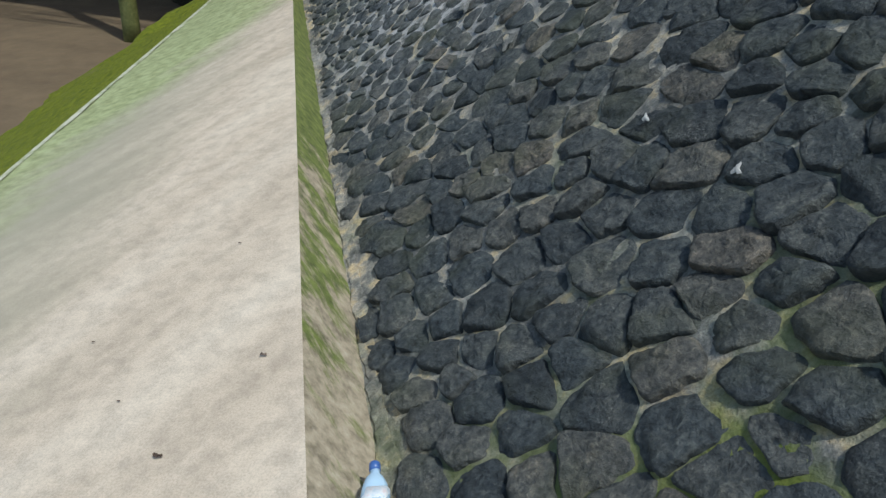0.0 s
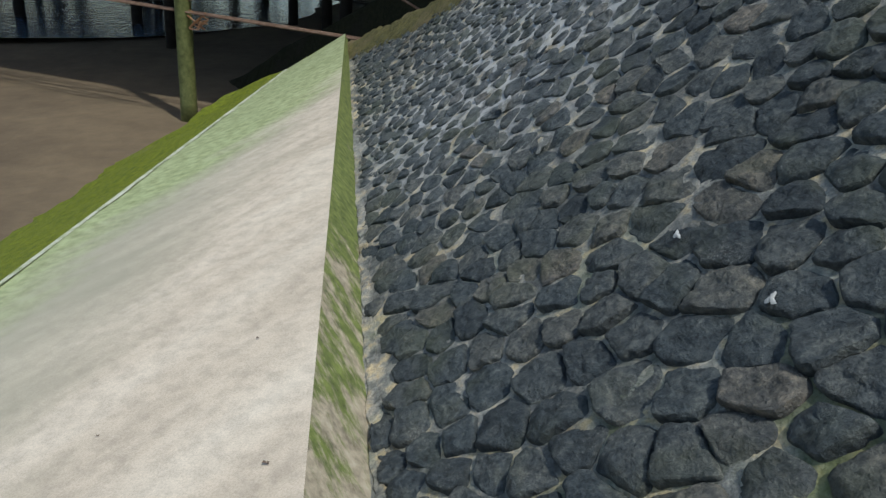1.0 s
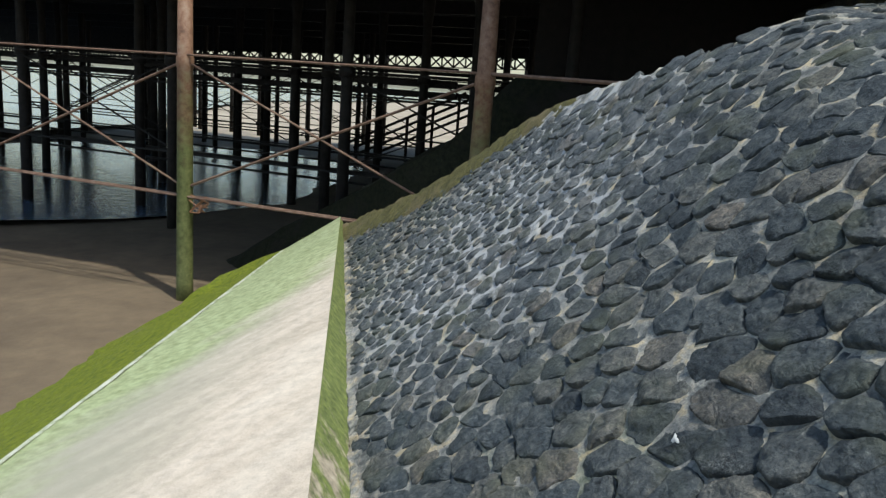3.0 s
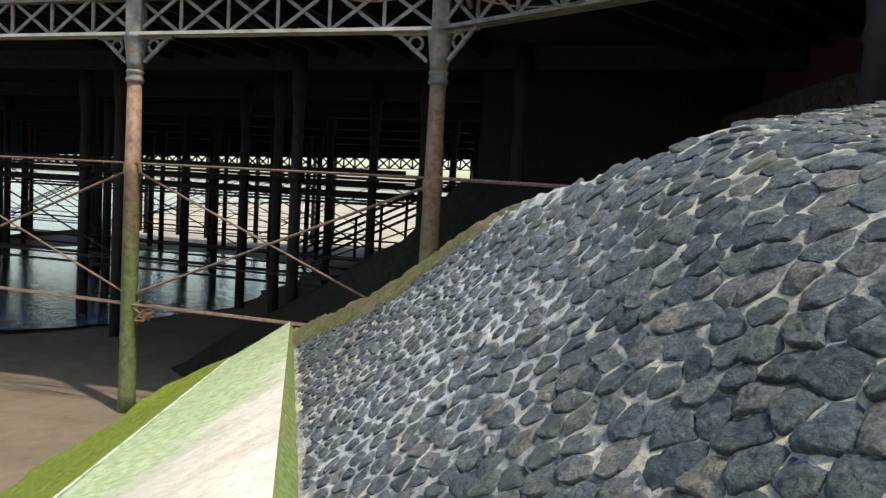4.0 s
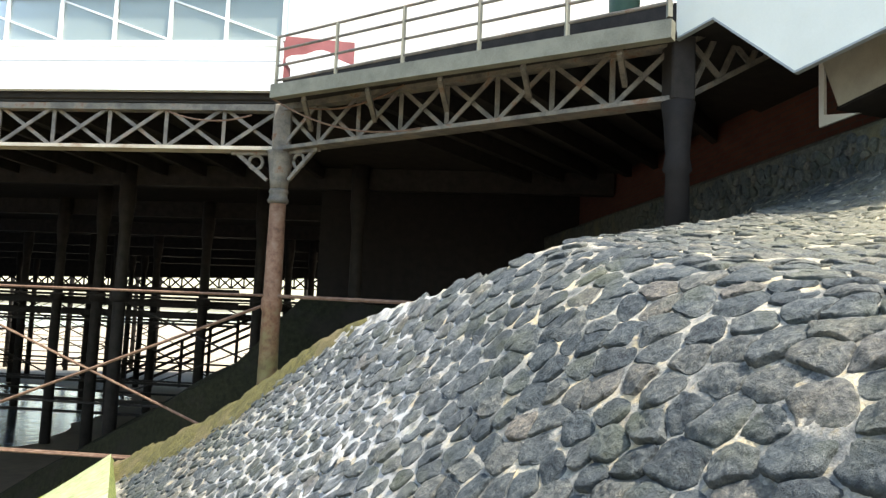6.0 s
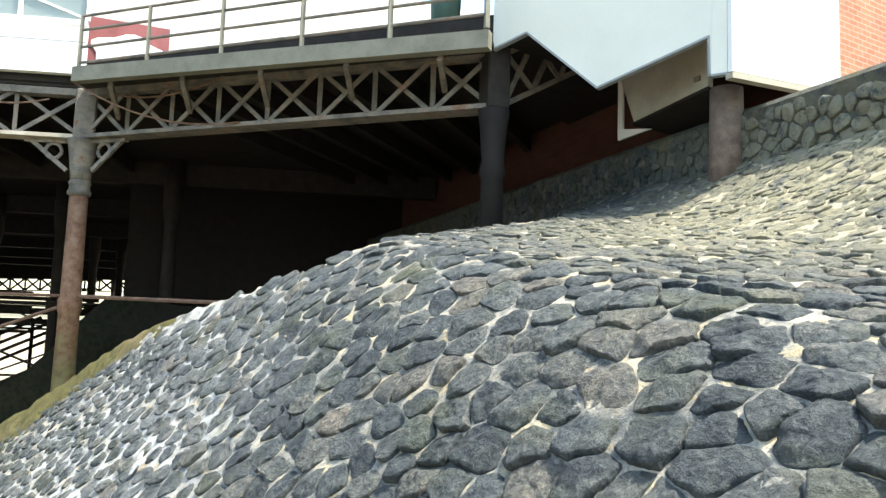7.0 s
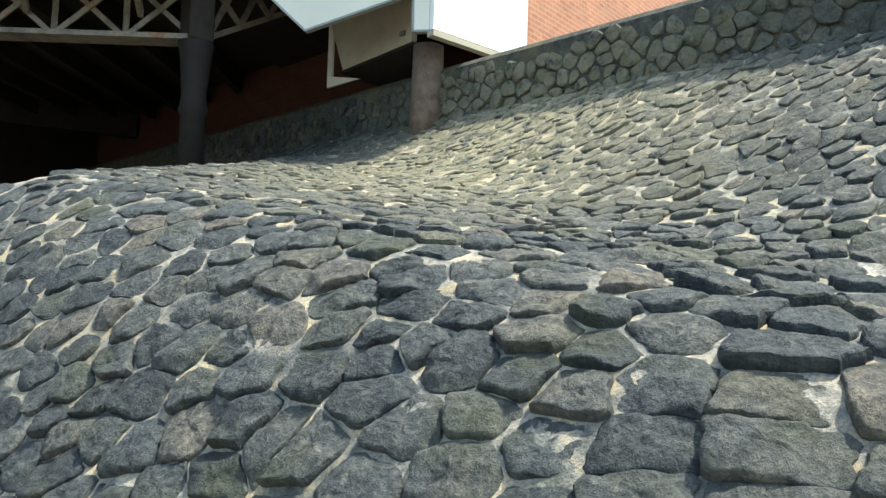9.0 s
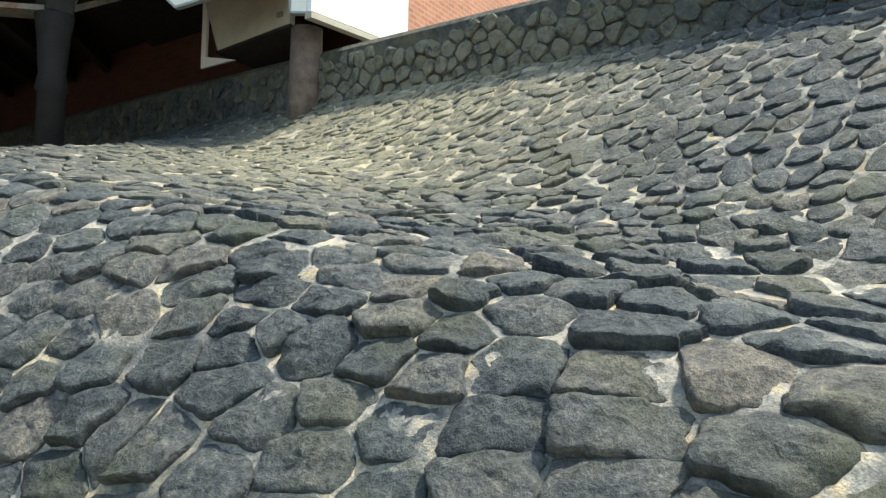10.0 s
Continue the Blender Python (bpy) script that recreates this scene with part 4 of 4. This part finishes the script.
for s, e in zip(zig[:5], zig[1:6]):
    beam(Vector(s) + Vector((0.02, 0.013, -0.012)), Vector(e) + Vector((0.02, 0.013, -0.012)), 0.07, 0.022, edge)
part("edge_trim", edge, ROOF, panel)
part("end_panel", box((5.806, 5.8, 6.85), (7.2, 5.86, 10.5)), WHITE, kiosk)
plan = [(4.45, 8.06, 0), (5.84, 5.9, 0), (7.1, 5.9, 0), (7.1, 10.8, 0), (5.0, 9.6, 0)]
# floor and unseen roof, added to keep the sun off the corner column
part("floor", prism(plan, (0, 0, 7.72), (0, 0, 7.8)), TIMBER, kiosk)
part("shade_roof", prism(plan, (0, 0, 10.4), (0, 0, 10.5)), ROOF, kiosk)
part("sole_plate", box((5.78, 5.77, 6.77), (7.1, 5.86, 6.828)), BOARD, kiosk)
hatch = thing("hanging_hatch", (6.0, 7.1, 6.8), "weathered beige hatch board hung under the kiosk", "hatch")
quad = [(6.0, 7.57, 6.82), (6.0, 7.86, 7.46), (6.0, 6.35, 7.36), (6.0, 6.35, 6.89)]
board = part("board", prism(quad, (0, 0, 0), (0.07, 0, 0)), BOARD, hatch)
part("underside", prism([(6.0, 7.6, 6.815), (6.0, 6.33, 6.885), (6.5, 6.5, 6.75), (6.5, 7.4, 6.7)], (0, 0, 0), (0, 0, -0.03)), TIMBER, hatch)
part("latch", box((5.975, 6.45, 6.98), (5.999, 6.53, 7.03)), IRON, board)
part("batten", prism([(6.03, 7.93, 7.5), (6.03, 7.84, 7.5), (6.03, 7.84, 6.8), (6.03, 7.3, 6.68), (6.03, 7.93, 6.68)], (0, 0, 0), (0.03, 0, 0)), CREAM_WALL, hatch)

tagged(link("pavement", box((6.65, -30, 5.3), (40, 5.75, 5.95)), SLAB_GREY), "grey concrete promenade behind the parapet", "pavement", kind="structure")

# short inclined lattice between the corner column and the kiosk
gang = thing("inclined_lattice", (5.2, 8.6, 7.1), "short inclined grey iron lattice by the kiosk", "girder")
a0, a1 = Vector((4.66, 8.28, 7.02)), Vector((5.95, 8.58, 7.78))
h0 = Vector((0, 0, 0.62))
part("bottom_chord", beam(a0, a1, 0.1, 0.06), IRON, gang)
part("top_chord", beam(a0 + h0, a1 + h0, 0.1, 0.06), IRON, gang)
for i in range(3):
    s, e = a0 + (a1 - a0) * (i / 3), a0 + (a1 - a0) * ((i + 1) / 3)
    part("diagonal", beam(s, e + h0, 0.025, 0.07), IRON, gang)
    part("diagonal", beam(e + Vector((0.03, 0, 0)), s + h0 + Vector((0.03, 0, 0)), 0.025, 0.07), IRON, gang)

tagged(link("wall_brick", beam((7.9, 7.1, 8.5), (22, 9.4, 8.5), 0.3, 7.0), BRICK), "orange brick building wall behind the parapet", "wall", kind="structure")
tagged(link("wall_dark_brick", box((7.12, 6.1, 5.5), (7.4, 22, 7.84)), SHADED_BRICK), "red brick wall under the pier, darkened for shade", "wall", kind="structure")

# added wall: gives the darkness behind the lattice and hides brightness beyond
tagged(link("wall_kiosk_back", box((6.9, 8.6, 7.86), (7.1, 13.0, 11)), SHADED_BRICK), "dark brick wall added behind the kiosk's lattice", "wall", kind="structure")

# ---- pavilion on the pier ----
pav = thing("pavilion", (-8, 15, 8.4), "white glazed pavilion front on the pier", "pavilion")
Z = lambda z: Vector((0, 0, z))
PA, PB = COL2 - OUT_A * 0.1 + ROW * 0.02, COL2 + ROW * 6 - OUT_A * 0.1
part("gutter", beam(PA + Z(8.34), PB + Z(8.34), 0.16, 0.1), ROOF, pav)
part("sill", beam(PA + Z(8.46), PB + Z(8.46), 0.1, 0.12), WHITE, pav)
part("mid_rail", beam(PA + Z(8.70), PB + Z(8.70), 0.08, 0.08), WHITE, pav)
part("low_panel", beam(PA - OUT_A * 0.05 + Z(8.58), PB - OUT_A * 0.05 + Z(8.58), 0.03, 0.2), WHITE, pav)
part("head", beam(PA + Z(9.56), PB + Z(9.56), 0.12, 0.16), ROOF, pav)
part("upper_wall", beam(PA - OUT_A * 0.02 + Z(10.14), PB - OUT_A * 0.02 + Z(10.14), 0.1, 1.0), WHITE, pav)
for i in range(37):
    q = PA + (PB - PA) * (i / 36)
    part("mullion", beam(q + Z(8.74), q + Z(9.48), 0.06, 0.06), WHITE, pav)
    if i < 36:
        e = PA + (PB - PA) * ((i + 1) / 36)
        pane = part("pane", beam(q - OUT_A * 0.02 + Z(9.11), e - OUT_A * 0.02 + Z(9.11), 0.012, 0.74), GLASS, pav)
        pane.visible_shadow = False
    if i % 2 == 0 and i < 35:
        e = PA + (PB - PA) * ((i + 2) / 36)
        part("glazing_bar", beam(q + Z(8.76), e + Z(9.44), 0.025, 0.03), WHITE, pav)
back = thing("pavilion_wall", (4, 17, 8), "cream rendered pavilion wall behind the railing", "building")
part("wall", box((-0.4, 17.5, 8.08), (14, 18, 12.5)), CREAM_WALL, back)
part("plinth", box((-0.4, 17.4, 8.08), (14, 17.5, 8.5)), WHITE, back)
tent = bmesh.new()
lathe((4.6, 15.5), [(8.08, 1.5), (8.9, 1.42), (9.6, 1.15), (10.2, 0.6), (10.5, 0.05)], 28, tent)
tagged(link("dome_cover", tent, PALE, True), "pale grey domed cover on the pier deck", "cover")
sign = thing("sign_board", (0.4, 13.4, 8.1), "red and white painted sign board on the deck", "sign")
face_board = part("board", box((-0.28, 13.4, 8.3), (1.02, 13.44, 9.15)), RED, sign)
for lx in (-0.1, 0.8):
    part("leg", box((lx, 13.44, 8.08), (lx + 0.06, 13.5, 8.6)), CREAM, sign)
blob = bmesh.new()
outline = []
for i in range(30):
    a = 2 * math.pi * i / 30
    r = 1 + 0.12 * math.sin(5 * a + 0.6)
    outline.append((0.42 + 0.55 * r * math.cos(a), 13.39, 8.62 + 0.3 * r * math.sin(a)))
part("painted_shape", prism(outline, (0, 0, 0), (0, -0.012, 0), blob), WHITE, face_board)
bin_ob = thing("litter_bin", (4.2, 8.9, 8.08), "dark green litter bin behind the railing", "bin")
part("body", lathe((4.15, 8.95), [(8.08, 0.16), (8.1, 0.18), (8.75, 0.2), (8.78, 0.17)], 16), GREEN, bin_ob, smooth=True)
part("lid", lathe((4.15, 8.95), [(8.78, 0.21), (8.84, 0.2), (8.9, 0.1)], 16), GREEN, bin_ob, smooth=True)


def cable(a, b, sag):
    a, b = Vector(a), Vector(b)
    pts = [a + (b - a) * (i / 14) - Vector((0, 0, sag * 4 * (i / 14) * (1 - i / 14))) for i in range(15)]
    tagged(link("cable", tube(pts, 0.014, 6), RUST), "thin sagging cable strung along the girder", "cable", "girder cables")


cable(EA - Z(0.1), COL2 + (COL3 - COL2) * 0.45 + OUT_B * 0.16 + Z(6.95), 0.22)
cable(COL2 + ROW * 0.08 + OUT_A * 0.15 + Z(7.45), COL2 + ROW * 0.32 + OUT_A * 0.15 + Z(7.5), 0.12)
cable(COL2 + (COL3 - COL2) * 0.1 + OUT_B * 0.15 + Z(7.5), COL2 + (COL3 - COL2) * 0.4 + OUT_B * 0.15 + Z(7.6), 0.14)
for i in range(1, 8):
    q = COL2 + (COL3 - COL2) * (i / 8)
    tagged(link("deck_joist", beam(q - OUT_B * 0.1 + Z(7.7), q - OUT_B * 7 + Z(7.7), 0.12, 0.28), TIMBER), "timber joist under the pier deck, coloured dark for shade", "joist", "deck joists")
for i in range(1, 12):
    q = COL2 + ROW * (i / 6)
    tagged(link("deck_joist", beam(q - OUT_A * 0.1 + Z(7.7), q - OUT_A * 6 + Z(7.7), 0.12, 0.28), TIMBER), "timber joist under the pier deck, coloured dark for shade", "joist", "deck joists")

# ---- stones ----
rnd = random.Random(5)
where = lambda s, y, h: place(arc_to_x(max(s, 0), y), y, h)
# the largest stones, by the way up the bank from its foot and along it
SHELF_STONES = ((3.38, 3.57), (3.24, 3.14), (3.32, 2.9), (3.44, 2.69), (3.84, 2.61), (3.47, 2.38), (3.74, 2.35), (3.49, 2.09), (3.02, 3.45), (3.09, 3.17), (3.17, 2.76), (3.18, 2.47), (3.18, 2.25), (3.11, 1.95), (2.96, 2.94), (3.03, 2.67), (3.03, 2.48), (2.82, 3.26), (2.76, 2.89), (2.81, 2.6), (2.73, 2.33), (2.94, 2.12), (2.92, 1.91), (2.54, 2.73), (2.5, 2.93), (2.5, 2.43), (2.63, 2.14), (2.65, 1.73), (2.52, 1.91), (2.37, 2.71), (2.42, 2.18), (3.33, 1.84), (3.24, 1.6), (2.96, 1.54), (3.21, 1.29), (3.69, 1.42), (4.26, 1.46), (3.76, 1.66), (3.47, 1.05), (3.07, 0.97), (2.76, 1.19), (2.68, 1.49), (2.77, 0.85), (3.33, 0.85), (3.71, 0.82), (3.04, 0.73), (2.55, 1.45), (2.57, 1.16))
FOOT_STONES = ((0.2, 3.17), (0.43, 2.96), (0.16, 2.85), (0.24, 2.5), (0.45, 2.47), (0.53, 2.69), (0.56, 2.25), (0.69, 2.6), (0.69, 2.4), (0.63, 2.9), (0.85, 2.78), (0.88, 3.31), (0.67, 3.4), (0.86, 3.02), (0.37, 2.3), (1.14, 2.73), (1.02, 2.47), (1.31, 2.6), (1.35, 2.35), (1.56, 2.6), (1.53, 2.23), (1.11, 2.2), (1.33, 2.02), (1.07, 1.98), (0.87, 2.23), (1.54, 2.05), (1.72, 2.31), (1.38, 1.86), (1.25, 1.8), (1.24, 2.98))


def stone_gap(s, y):
    """Stones get smaller along the bank and on the upper slope."""
    r = 0.168 + 0.07 * min(max((1.9 - y) / 0.5, 0), 1) - 0.012 * min(max(y - 3.5, 0), 4)
    return r + (0.118 - r) * min(max((s - 3.7) / 0.8, 0), 1)


near, rest = [], bmesh.new()
for (cs, cy), poly in cells(scatter(-0.3, 9.3, -5.8, 12.2, stone_gap, 3, SHELF_STONES + FOOT_STONES)):
    x = arc_to_x(max(cs, 0), cy)
    if x > 6.25 or cs < 0.04 or len(poly) < 3 or cy > crest_y(x) - 0.32 * min(max((1.7 - x) / 0.5, 0), 1):
        continue
    # wider gaps show more pale mortar on the glinting flank
    glint = 5.0 < cy < 9.5 and cs < 2.5
    gap = rnd.choice((0.0, 0.003, 0.005, 0.008, 0.014)) + (rnd.choice((0.006, 0.014, 0.024)) if glint else 0.004 if cs < 2.2 else 0)
    far = min(max((math.hypot(x - 1.0, cy - 0.4) - 2.6) / 2.5, 0), 1)
    near.append((math.hypot(x - 1.9, cy - 2.4), *cobble((cs, cy), poly, gap, rnd.uniform(0.02 - 0.005 * far, 0.046 - 0.022 * far), rnd, 0.12 - 0.1 * far, far < 0.35)))
near.sort(key=lambda k: k[0])
for i, (dist, rings, top) in enumerate(near):
    if i < 300:
        bm = bmesh.new()
        add_cobble(bm, rings, top, where)
        part("stone", bm, STONE, bank)
    else:
        add_cobble(rest, rings, top, where)
tagged(part("stones", rest, STONE_FAR, bank), "dark pitched stones set in mortar", kind="stuff")

# rubble face of the parapet
faces = {"stones": (bmesh.new(), STONE_FAR, "dark rubble stones of the parapet"), "lichened_stones": (bmesh.new(), LICHEN_STONE, "lichened rubble stones of the parapet")}
onwall = lambda u, v, h: Vector((6.2 - h, u, v))
for (cu, cv), poly in cells(scatter(-5.8, 13, 5.6, 6.9, lambda u, v: 0.11, 8)):
    if 5.78 < cv < 6.5:
        rings, top = cobble((cu, cv), poly, rnd.choice((0.0, 0.004, 0.01, 0.02)), rnd.uniform(0.012, 0.045), rnd, 0.0)
        add_cobble(faces["lichened_stones" if rnd.uniform(2.6, 3.4) < cu < 5.7 else "stones"][0], rings, top, onwall)
for name, (bm, material, label) in faces.items():
    tagged(adopt(link(name, bm, material), parapet), label, kind="stuff")
